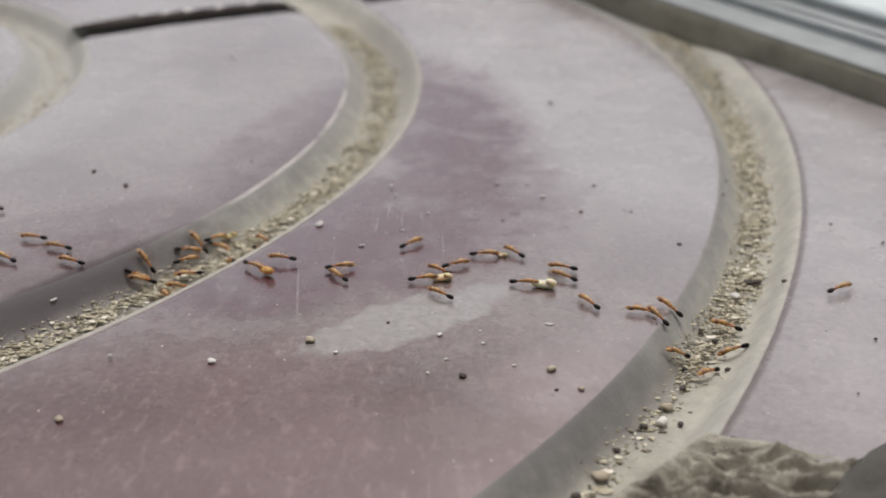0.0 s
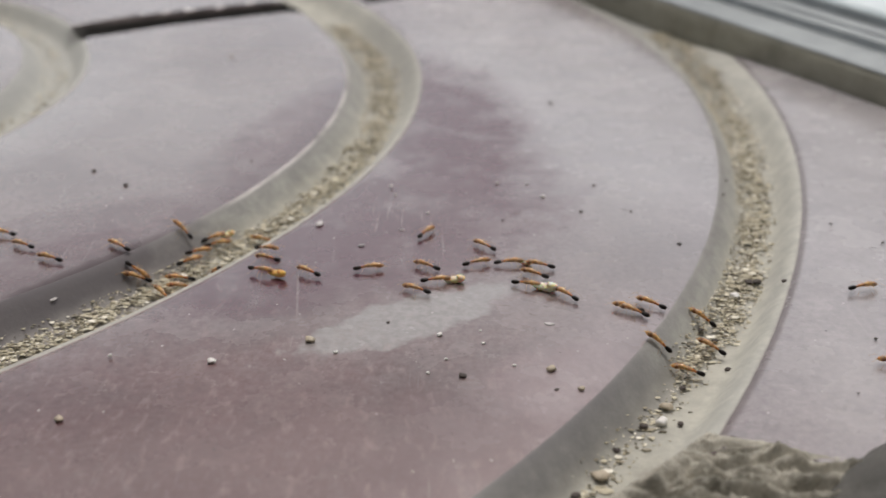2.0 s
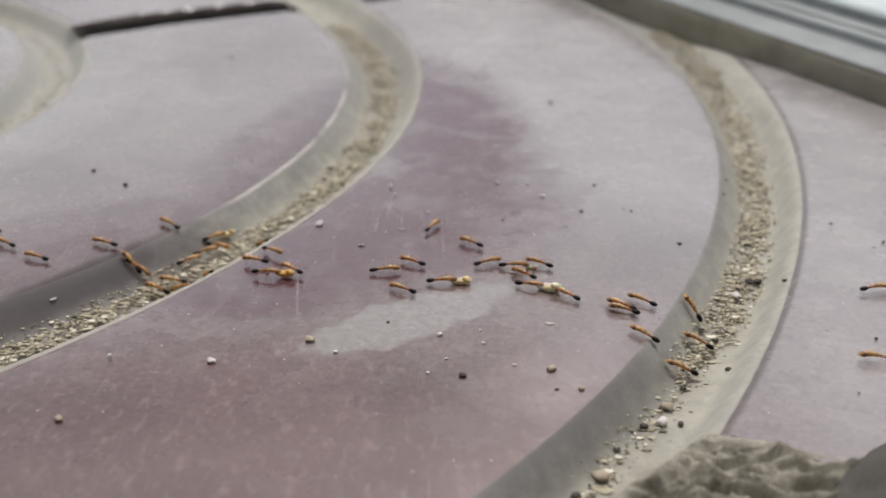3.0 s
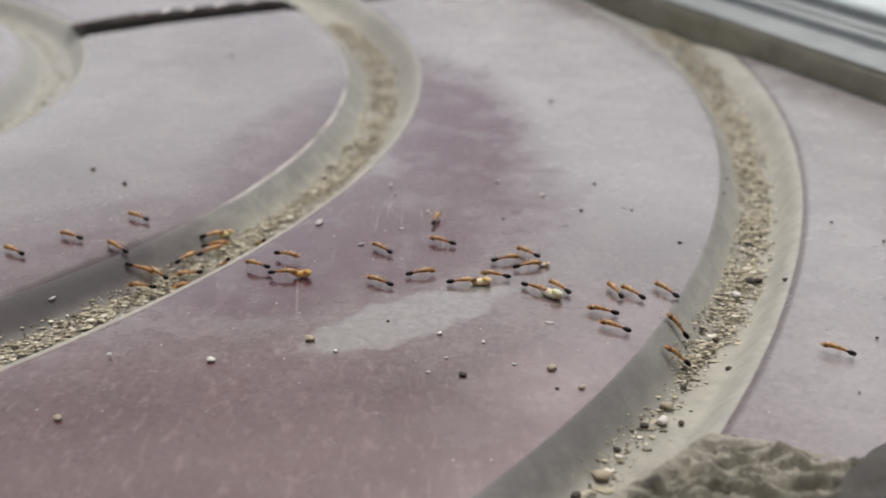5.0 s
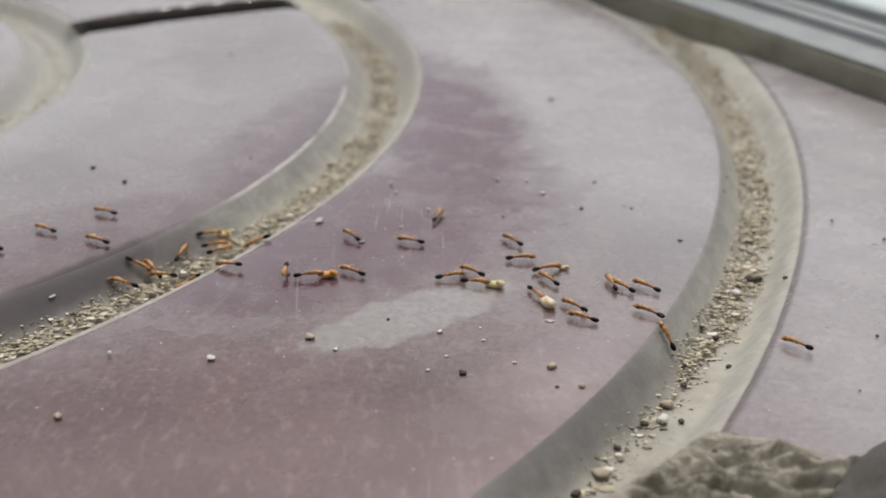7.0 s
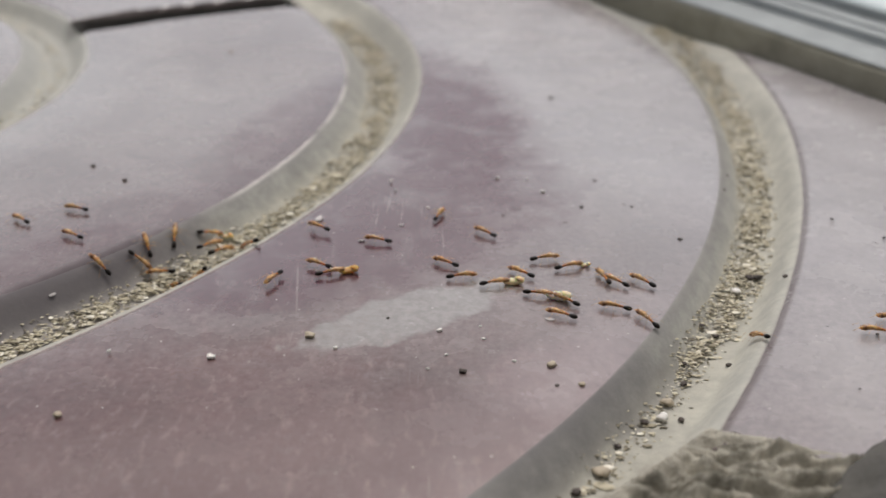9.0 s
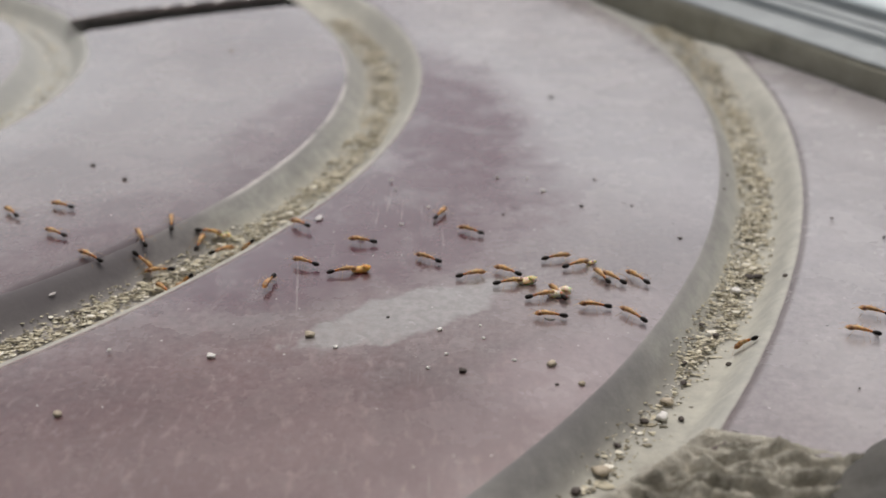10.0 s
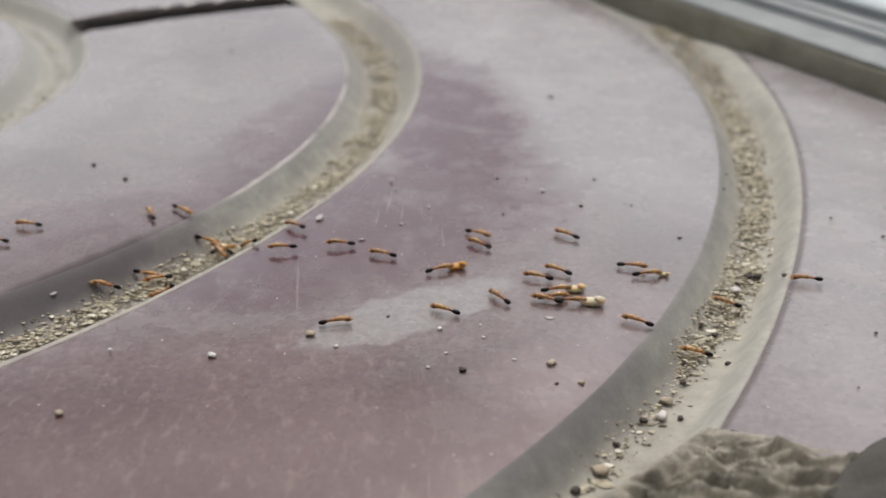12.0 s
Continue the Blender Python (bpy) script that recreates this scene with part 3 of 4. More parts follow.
# loose litter: x and y in millimetres, size
for seed, (x, y, size) in enumerate([(-19.46, 80.64, .62), (-9.14, 82.31, .4), (-0.25, 85.39, .42), (11.20, 116.31, .5), (6.25, 120.26, .45), (3.54, 84.05, .3), (6.05, 80.43, .3), (18.06, 76.72, 1.0), (-1.63, 111.74, .3), (-6.05, 119.39, .4), (9.65, 120.08, .3), (-1.20, 79.13, .3), (-28.26, 81.59, .35), (3.36, 86.22, .25), (0.34, 81.38, .3), (-5.42, 116.87, .3), (29.06, 98.25, .9)]):
    grain("sand_grain", x, y, size * 1.12, WHITE_GRAIN, "whitish grain of sand lying on the floor", "grain", .5, seed)
for seed, (x, y, size) in enumerate([(-11.57, 84.25, .85), (11.37, 77.21, .6), (9.13, 79.83, .75), (12.15, 69.50, 1.35), (-33.42, 171.43, .6), (-29.68, 72.04, .7), (18.90, 79.04, 1.0)]):
    grain("pebble", x, y, size, TAN_GRAIN, "tan grit pebble lying on the floor", "pebble", .5, seed)
for seed, (x, y, size) in enumerate([(1.65, 78.68, .62), (-36.59, 118.97, .6), (-41.46, 123.30, .5), (24.46, 104.52, .45), (41.74, 109.70, .4), (17.42, 119.81, .4), (15.09, 112.21, .4), (45.61, 104.85, .4), (14.94, 149.51, .6), (-4.89, 87.60, .3), (33.48, 97.53, .55), (25.45, 85.03, .6), (20.85, 81.94, .6), (21.50, 85.13, .5), (33.87, 124.28, .4), (32.34, 119.13, .4), (-23.35, 126.90, .3), (20.65, 112.44, .3), (38.11, 85.18, .35), (33.70, 76.48, .22), (6.44, 109.88, .3), (9.31, 76.96, .35), (32.18, 101.71, .9), (31.23, 101.38, .8), (24.26, 91.38, .5), (25.27, 89.76, .6), (19.67, 76.74, .6), (16.57, 76.26, .7), (10.05, 67.13, .9), (13.87, 72.81, .6)]):
    grain("soil_crumb", x, y, size, DARK_CRUMB, "dark crumb of soil lying on the floor", "crumb", .5, seed)



def paint_flake(x, y, long, wide, turn, mat, label, seed):
    rng = random.Random(seed)
    bm = bmesh.new()
    ring = []
    for k in range(9):
        a = 2 * math.pi * k / 9
        r = rng.uniform(.65, 1.1) * .5
        ring.append((r * math.cos(a) * long * MM, r * math.sin(a) * wide * MM))
    low = [bm.verts.new((px, py, 0)) for px, py in ring]
    high = [bm.verts.new((px * .93, py * .93, (.05 + .05 * rng.random()) * MM)) for px, py in ring]
    bm.faces.new(low[::-1])
    bm.faces.new(high)
    for k in range(9):
        bm.faces.new((low[k], low[(k + 1) % 9], high[(k + 1) % 9], high[k]))
    me = bpy.data.meshes.new("paint_flake")
    bm.to_mesh(me)
    bm.free()
    me.materials.append(mat)
    ob = new("paint_flake", me)
    ob.matrix_world = pose(x * MM, y * MM, ground_z(x, y) * MM, 0, 0, turn)
    return tagged(ob, label, "flake", group="loose grains on the floor")


paint_flake(-13.29, 109.19, 1.5, 0.9, 70, FLAKE, "thin pale grey paint flake lying on the floor", 0)
paint_flake(9.59, 87.52, 1.2, 0.5, -25, FLAKE, "thin pale grey paint flake lying on the floor", 1)
paint_flake(-8.36, 103.53, 0.7, 0.4, 10, FLAKE, "thin pale grey paint flake lying on the floor", 2)
paint_flake(-4.37, 107.31, 0.7, 0.35, 0, FLAKE, "thin pale grey paint flake lying on the floor", 3)
paint_flake(-37.28, 94.08, 1.0, 0.6, 60, FLAKE, "thin pale grey paint flake lying on the floor", 4)


def fibre(x, y, long, turn):
    bm = bmesh.new()
    tube(bm, [(-.5 * long, 0, .04), (-.2 * long, .03, .10), (.2 * long, -.02, .08), (.5 * long, .02, .04)], [.022] * 4, 5)
    me = bpy.data.meshes.new("fibre")
    bm.to_mesh(me)
    bm.free()
    me.materials.append(DARK_CRUMB)
    ob = new("fibre", me)
    ob.matrix_world = pose(x * MM, y * MM, ground_z(x, y) * MM, 0, 0, turn)
    return tagged(ob, "short dark fibre lying on the painted floor", "fibre", group="loose grains on the floor")


# ---- ants ----
def blob(bm, centre, radii, turn=0.0, rings=10, segs=14, taper=0.0):
    """An egg-shaped body, long along x, in millimetres."""
    made = bmesh.ops.create_uvsphere(bm, u_segments=segs, v_segments=rings, radius=1)
    m = Euler((0, radians(turn), 0)).to_matrix()
    for v in made["verts"]:
        p = v.co.copy()
        k = 1 + taper * p.x
        v.co = (m @ Vector((p.x * radii[0], p.y * radii[1] * k, p.z * radii[2] * k)) + Vector(centre)) * MM


def tube(bm, points, radii, segs=6):
    """A jointed limb through points, in millimetres."""
    loops = []
    for i, p in enumerate(points):
        p = Vector(p)
        way = (Vector(points[min(i + 1, len(points) - 1)]) - Vector(points[max(i - 1, 0)])).normalized()
        side = way.orthogonal().normalized()
        up = way.cross(side)
        loops.append([bm.verts.new((p + (side * math.cos(t) + up * math.sin(t)) * radii[i]) * MM)
                      for t in (2 * math.pi * s / segs for s in range(segs))])
    for a, b in zip(loops, loops[1:]):
        for s in range(segs):
            bm.faces.new((a[s], a[(s + 1) % segs], b[(s + 1) % segs], b[s]))
    bm.faces.new(loops[0][::-1])
    bm.faces.new(loops[-1])


def curl(bm, points, radii, segs=14):
    """A soft ringed body that bends in its upright plane, in millimetres."""
    points = [points[0]] + points + [points[-1]]
    radii = [radii[0] * .4] + radii + [radii[-1] * .4]
    loops = []
    for i, p in enumerate(points):
        way = (Vector(points[min(i + 1, len(points) - 1)]) - Vector(points[max(i - 1, 0)])).normalized()
        side = Vector((0, 1, 0))
        up = way.cross(side).normalized()
        cap = way * radii[1 if i == 0 else -2] * .6 * ((i == len(points) - 1) - (i == 0))
        loops.append([bm.verts.new((Vector(p) + cap + (side * math.cos(t) * 1.1 + up * math.sin(t)) * radii[i]) * MM)
                      for t in (2 * math.pi * k / segs for k in range(segs))])
    for a, b in zip(loops, loops[1:]):
        for k in range(segs):
            bm.faces.new((a[k], a[(k + 1) % segs], b[(k + 1) % segs], b[k]))
    bm.faces.new(loops[0][::-1])
    bm.faces.new(loops[-1])


fibre(7.94, 111.59, 1.3, 2)
fibre(12.98, 108.13, 0.6, 20)
fibre(19.80, 112.99, 0.6, -30)
fibre(44.20, 103.61, 0.7, 5)


HIPS = [(.42, 32), (.18, -4), (-.05, -34)]


def ant(label, larva=0.0, skin=None, words=""):
    root = new("ant")
    tagged(root, label, "ant", group="ants on the trail")
    bm = bmesh.new()
    blob(bm, (1.06, 0, .66), (.40, .27, .31), 18, taper=-.14)
    blob(bm, (1.44, .07, .58), (.10, .05, .04), 10, 6, 8)
    blob(bm, (1.44, -.07, .58), (.10, .05, .04), 10, 6, 8)
    head = part("head", bm, AMBER, root, "glossy amber head")
    for side in (1, -1):
        bm = bmesh.new()
        blob(bm, (1.20, side * .225, .72), (.05, .03, .045), 0, 6, 8)
        part("eye", bm, BLACK, head, "small black eye")
        bm = bmesh.new()
        tube(bm, [(1.33, side * .10, .72), (1.52, side * .38, .92), (1.80, side * .46, .66), (1.98, side * .48, .52)], [.015, .010, .010, .013])
        part("antenna", bm, LEG, head, "elbowed pale brown antenna")
    bm = bmesh.new()
    blob(bm, (.58, 0, .78), (.42, .235, .30), 4, taper=.10)
    blob(bm, (.16, 0, .74), (.46, .185, .24), -6, taper=.06)
    part("thorax", bm, AMBER, root, "slender amber thorax")
    bm = bmesh.new()
    blob(bm, (-.28, 0, .66), (.19, .10, .17), 0, 8, 10)
    blob(bm, (-.48, 0, .60), (.15, .11, .15), 0, 8, 10)
    part("waist", bm, DARK_AMBER, root, "two-knobbed brown waist")
    bm = bmesh.new()
    blob(bm, (-.93, 0, .52), (.40, .225, .27), -12, 12, 16, -.1)
    part("gaster", bm, BLACK, root, "shiny black abdomen")
    for x, fan in HIPS:
        for side in (1, -1):
            bm = bmesh.new()
            a = radians(90 - fan) * side
            out = Vector((math.cos(a), math.sin(a), 0))
            tube(bm, [(0, 0, 0), tuple(out * .45 + Vector((0, 0, .30))), tuple(out * .95 + Vector((0, 0, -.22))), tuple(out * 1.22 + Vector((0, 0, -.545)))],
                 [.030, .018, .011, .008])
            leg = part("leg", bm, LEG, root)
            leg.matrix_basis = pose(x * MM, side * .12 * MM, .56 * MM)
    root.scale = (1.1, 1.1, .78)
    if larva:
        bm = bmesh.new()
        s = larva * 1.2
        points, radii = [], []
        for i in range(17):
            t = i / 16
            a = radians(-170 + 235 * t)
            points.append((1.60 + .46 * s * math.cos(a), .10 * math.sin(5 * t), .42 * s + .20 * s * math.sin(a)))
            radii.append(s * (.27 * math.sin(math.pi * (.10 + .82 * t)) ** .6) * (1 + .09 * math.cos(i * math.pi)))
        curl(bm, points, radii)
        part("larva", bm, skin, root, words)
    return root


def crowd():
    first = ant("amber worker ant with a black abdomen walking the trail")
    plain = [first] + [copy_thing(first, pose(0, 0, 0)) for _ in range(40)]
    carrier = [ant("amber ant with a black abdomen carrying a " + load, size, skin, load)
               for load, size, skin in (("curled cream larva", 1.05, CREAM), ("large amber brood lump", 1.2, HONEY),
                                        ("curled pale larva", 1.25, CREAM), ("small white larva", .7, PEARL), ("large whitish larva", 1.5, PEARL))]
    return plain, carrier


plain_ants, carrier_ants = crowd()


def crawl(ob, rows, seed):
    # between two rows the ant keeps its feet on the floor, over rims and through grooves
    fine = []
    for a, b in zip(rows, rows[1:]):
        n = max(1, round((b[0] - a[0]) / .4))
        fine += [tuple(p + (q - p) * k / n for p, q in zip(a, b)) for k in range(n)]
    keys = []
    for t, x, y, heading in fine + [rows[-1]]:
        h = radians(heading)
        dx, dy = math.cos(h), math.sin(h)
        zf, zb = footing(x + dx * .9, y + dy * .9), footing(x - dx * .9, y - dy * .9)
        tip = max(-50, min(50, math.degrees(math.atan2(zf - zb, 1.8))))
        z = max((zf + zb) / 2, footing(x, y) - .1) + .02
        keys.append((t, Matrix.Translation((x * MM, y * MM, z * MM)) @ Euler((0, radians(-tip), h)).to_matrix().to_4x4()))
    walk(ob, keys)
    rng = random.Random(seed)
    beat = rng.uniform(.45, .6)
    legs = [c for c in ob.children if c.name.startswith("leg")]
    for n, leg in enumerate(legs):
        at = leg.location.copy()
        side = 1 if at.y > 0 else -1
        tripod = (n // 2 + (n % 2)) % 2
        steps = int(12 / beat) + 1
        walk(leg, [(12 * k / steps, Matrix.Translation(at) @ pose(0, 0, 0, side * (6 if (k + tripod) % 2 else -2), 0, 15 * side * (1 if (k + tripod) % 2 else -1)))
                   for k in range(steps + 1)])


def motions():
    """Each ant: seconds, place in millimetres on the floor, heading in degrees."""
    crawl(plain_ants[0], [(0, -42.20, 104.32, 172), (1.5, -44.78, 105.04, 161), (3.2, -47.70, 105.96, 166), (12, -62.81, 110.70, 166)], 0)
    crawl(plain_ants[1], [(0, -38.96, 102.21, 164), (1.5, -41.74, 102.31, 157), (3.2, -44.93, 102.89, 146), (4.8, -48.07, 104.58, 150), (12, -62.19, 112.17, 150)], 1)
    crawl(plain_ants[2], [(0, -43.38, 99.56, 146), (1.5, -45.60, 101.42, 152), (3.2, -48.17, 102.35, 158), (12, -61.50, 107.14, 158)], 2)
    crawl(plain_ants[3], [(0, -36.85, 99.32, 164), (1.5, -38.41, 99.61, 161), (3.2, -40.66, 99.78, 157), (4.8, -42.66, 100.70, 147), (6, -43.92, 100.93, 151), (7.2, -45.66, 101.21, 163), (8.8, -47.93, 101.79, 157), (12, -52.45, 102.94, 157)], 3)
    crawl(plain_ants[4], [(0, -49.29, 111.76, 168), (1.5, -52.42, 112.68, 165), (12, -74.33, 119.12, 165)], 4)
    crawl(plain_ants[5], [(0, -30.38, 102.11, 146), (1.5, -32.33, 102.82, 143), (3.2, -34.90, 103.38, 163), (4.8, -37.89, 104.20, 156), (6, -39.74, 105.09, 149), (7.2, -41.58, 105.66, 152), (8.8, -44.18, 107.18, 143), (10.4, -46.63, 109.68, 131), (11.8, -48.67, 111.31, 146), (11.9, -52.52, 112.77, 148), (12, -56.36, 114.23, 148)], 5)
    crawl(plain_ants[6], [(0, -30.90, 100.08, -1), (1.5, -31.10, 100.45, -13), (3.2, -31.09, 100.97, -5), (4.8, -30.82, 100.80, 15), (6, -31.03, 100.97, 0), (7.2, -30.96, 100.99, 1), (8.8, -31.00, 101.42, -11), (10.4, -30.46, 101.42, -21), (11.8, -30.80, 101.12, -22), (11.9, -30.85, 100.52, -46), (12, -29.83, 99.77, -14)], 6)
    crawl(plain_ants[7], [(0, -30.20, 99.73, -179), (1.5, -30.59, 99.65, -168), (2.5, -30.94, 100.16, -179), (3.2, -31.91, 101.48, -216), (4.8, -32.82, 102.25, -213), (6, -34.17, 103.05, -213), (7.2, -35.48, 103.24, -201), (8.8, -37.62, 103.77, -210), (10.4, -40.38, 104.10, -209), (11.8, -42.50, 104.73, -211), (11.9, -46.45, 104.62, -196), (12, -50.40, 104.50, -196)], 7)
    crawl(plain_ants[8], [(0, -27.10, 96.87, 122), (1.5, -27.33, 97.15, 124), (3.2, -28.48, 98.38, 160), (4.8, -29.55, 98.36, 167), (6, -30.57, 98.46, 188), (7.2, -31.89, 98.28, 180), (8.8, -33.81, 98.71, 153), (10.4, -35.28, 99.75, 156), (11.8, -36.63, 101.03, 148), (11.9, -39.61, 101.85, 157), (12, -45.29, 102.21, 165)], 8)
    crawl(plain_ants[9], [(0, -27.06, 105.87, 30), (1.5, -26.37, 106.17, 40), (3.2, -25.06, 106.58, 36), (4.8, -24.82, 106.43, 39), (6, -24.33, 106.27, 43), (7.2, -23.45, 106.01, 30), (8.8, -23.41, 105.78, 34), (10.4, -23.33, 105.49, 38), (11.8, -23.24, 105.65, 38), (12, -23.23, 105.67, 38)], 9)
    crawl(plain_ants[10], [(0, -26.14, 107.45, 147), (1.5, -27.03, 107.75, 155), (2.5, -28.53, 108.06, 142), (3.2, -29.34, 108.44, 147), (4.8, -32.15, 109.10, 150), (6, -34.50, 109.88, 152), (7.2, -36.59, 110.02, 160), (8.8, -39.15, 110.28, 162), (10.4, -41.75, 111.10, 156), (11.8, -44.05, 112.15, 149), (11.9, -48.29, 112.22, 151), (12, -54.42, 113.11, 158)], 10)
    crawl(carrier_ants[0], [(0, -24.64, 109.23, 46), (1.5, -24.89, 109.18, 46), (3.2, -24.79, 109.31, 47), (4.8, -24.98, 109.25, 44), (6, -25.15, 109.14, 38), (7.2, -25.29, 108.92, 39), (8.8, -25.17, 108.84, 29), (10.4, -25.46, 108.70, 28), (11.8, -25.50, 108.34, 12), (11.9, -25.56, 107.56, -40), (12, -25.24, 107.43, -12)], 11)
    crawl(plain_ants[11], [(0, -26.87, 104.48, 39), (1.5, -26.50, 104.37, 40), (3.2, -26.51, 104.44, 43), (4.8, -26.82, 104.54, 53), (6, -27.05, 104.75, 66), (7.2, -27.32, 104.92, 78), (8.8, -28.01, 105.98, 93), (10.4, -28.94, 108.10, 105), (11.8, -30.18, 108.99, 120), (11.9, -31.52, 109.16, 143), (12, -31.26, 109.03, 117)], 12)
    crawl(plain_ants[12], [(0, -24.05, 107.82, -31), (0.75, -24.23, 108.25, 14), (1.5, -24.41, 108.68, 59), (2.35, -24.24, 108.18, 17), (3.2, -24.08, 107.68, -25), (4.8, -24.38, 107.72, 15), (6, -24.62, 107.94, 40), (7.2, -24.27, 107.30, 9), (8.8, -24.70, 107.10, 30), (10.4, -26.17, 106.99, 100), (11.8, -26.68, 106.76, 108), (11.9, -28.99, 109.12, 100), (12, -28.32, 110.51, -35)], 13)
    crawl(plain_ants[13], [(0, -21.90, 103.95, 117), (1.5, -22.69, 102.18, 120), (3.2, -23.78, 100.81, 123), (4, -24.71, 101.05, 168), (4.8, -25.65, 101.28, 212), (6, -26.06, 101.37, 208), (7.2, -28.38, 100.26, 170), (8.8, -28.38, 100.68, 182), (10.4, -28.58, 100.97, 195), (11.8, -29.20, 100.96, 195), (11.9, -30.22, 100.18, 191), (12, -28.41, 99.05, 207)], 14)
    crawl(plain_ants[14], [(0, -19.74, 105.79, 94), (0.75, -19.04, 104.38, 35), (1.5, -18.34, 102.98, -24), (3.2, -17.13, 101.55, -40), (4.8, -15.72, 100.58, -19), (6, -15.34, 99.01, -67), (7.2, -15.22, 96.20, -93), (8.8, -16.00, 94.92, -117), (10.4, -16.46, 93.39, -99), (11.8, -16.13, 91.64, -92), (11.9, -13.97, 88.30, -38), (12, -9.55, 86.04, 12)], 15)
    crawl(plain_ants[15], [(0, -19.34, 109.71, 134), (0.75, -19.53, 110.31, 172), (1.5, -19.73, 110.92, 211), (2.35, -19.46, 109.49, 165), (3.2, -19.20, 108.06, 118), (4.8, -19.28, 107.93, 119), (6, -19.37, 107.61, 123), (6.6, -19.19, 105.92, 168), (7.2, -19.00, 104.22, 212), (8.8, -19.63, 103.80, 152), (10.4, -20.21, 105.20, 126), (11.8, -19.86, 103.89, 138), (12, -19.81, 103.70, 138)], 16)
    crawl(carrier_ants[1], [(0, -18.69, 98.45, -40), (1.5, -18.11, 97.58, -31), (3.2, -17.04, 96.63, -6), (4.8, -15.70, 96.41, -5), (6, -14.31, 95.85, 12), (7.2, -12.64, 95.49, 6), (8.8, -11.09, 95.71, 18), (10.4, -9.33, 95.95, 13), (11.8, -7.68, 96.04, 16), (11.9, -4.35, 97.13, 29), (12, -0.37, 96.30, 22)], 17)
    crawl(plain_ants[16], [(0, -15.94, 99.95, 167), (1.5, -16.78, 100.07, 153), (3.2, -18.80, 99.43, 159), (4.8, -21.67, 102.24, 119), (6, -23.70, 101.02, 128), (7.2, -24.82, 98.84, 130), (8.8, -25.87, 97.71, 125), (10.4, -27.82, 96.89, 135), (11.8, -29.77, 97.73, 183), (11.9, -31.45, 97.35, 191), (12, -33.13, 96.97, 191)], 18)
    crawl(plain_ants[17], [(0, -10.18, 98.01, 10), (1.5, -8.19, 98.04, 14), (3.2, -5.40, 97.21, 7), (4.8, -2.53, 96.59, 13), (6, -0.58, 95.75, 10), (7.2, 0.86, 95.43, 16), (8.8, 1.55, 95.13, 7), (10.4, 2.93, 95.37, 19), (11.8, 3.33, 95.16, 7), (11.9, 5.75, 93.61, -6), (12, 10.12, 90.89, 10)], 19)
    crawl(plain_ants[18], [(0, -10.05, 96.06, 131), (1.5, -12.18, 96.64, 148), (3.2, -15.04, 97.45, 140), (4.8, -17.81, 98.06, 152), (6, -19.41, 98.24, 163), (7.2, -21.19, 98.22, 161), (8.8, -23.66, 99.53, 128), (10.4, -25.49, 97.50, 131), (11.8, -26.44, 96.41, 127), (12, -26.58, 96.26, 127)], 20)
    crawl(plain_ants[19], [(0, -3.30, 103.35, 41), (1.5, -2.27, 105.31, 52), (2.5, -1.37, 106.59, 62), (3.2, -1.06, 107.73, 61), (4.8, -0.80, 108.96, 77), (6, -0.74, 109.06, 75), (7.2, -0.56, 109.38, 72), (8.8, -0.50, 109.20, 72), (10.4, -0.32, 109.27, 63), (11.8, -0.41, 109.30, 61), (11.9, 0.40, 107.82, -11), (12, 3.54, 104.41, -32)], 21)
    crawl(carrier_ants[2], [(0, -1.94, 95.59, 8), (1.5, -1.04, 95.33, 8), (3.2, -0.01, 95.01, 1), (4.8, 1.60, 94.69, 4), (6, 2.49, 94.56, -6), (7.2, 3.17, 94.24, -14), (8.8, 4.61, 93.84, 11), (10.4, 6.60, 93.75, 11), (11.8, 7.86, 93.91, -3), (11.9, 9.24, 93.28, 5), (12, 10.55, 92.27, 8)], 22)
    crawl(plain_ants[20], [(0, -0.22, 97.30, 143), (1.5, -0.91, 97.81, 145), (2.5, -2.09, 98.67, 153), (3.2, -3.35, 99.28, 151), (4.8, -5.69, 101.46, 136), (6, -8.00, 102.94, 131), (7.2, -9.69, 104.63, 129), (8.8, -12.51, 106.01, 143), (10.4, -15.76, 107.36, 138), (11.8, -19.01, 109.62, 126), (11.9, -20.31, 105.19, 129), (12, -23.35, 106.04, 150)], 23)
    crawl(plain_ants[21], [(0, 1.21, 98.67, 22), (1.5, 2.72, 98.97, 18), (3.2, 4.56, 99.07, 23), (4.8, 5.99, 99.54, 15), (6, 6.66, 99.51, 12), (7.2, 7.82, 99.36, 1), (8.8, 9.70, 99.06, 12), (10.4, 11.53, 99.03, 16), (11.8, 12.94, 99.40, 12), (11.9, 15.40, 98.82, -13), (12, 18.38, 97.32, -11)], 24)
    crawl(plain_ants[22], [(0, -0.14, 92.50, 142), (1.5, -1.74, 93.30, 154), (3.2, -4.00, 93.34, 151), (4.8, -5.65, 94.43, 151), (6, -7.24, 95.45, 140), (7.2, -8.99, 96.52, 151), (8.8, -11.71, 97.41, 151), (10.4, -13.87, 97.81, 156), (11.8, -15.51, 98.33, 158), (11.9, -20.73, 102.55, 115), (12, -23.13, 104.94, 131)], 25)
    crawl(carrier_ants[3], [(0, 4.09, 100.99, 1), (1.5, 6.23, 99.46, 8), (3.2, 7.02, 98.30, -3), (4.8, 8.04, 98.20, 15), (6, 9.17, 97.82, 18), (7.2, 10.23, 97.07, 15), (8.8, 12.01, 97.27, 18), (10.4, 13.17, 97.60, 27), (11.8, 13.50, 97.87, 28), (11.9, 15.34, 97.91, -2), (12, 19.59, 95.74, 9)], 26)
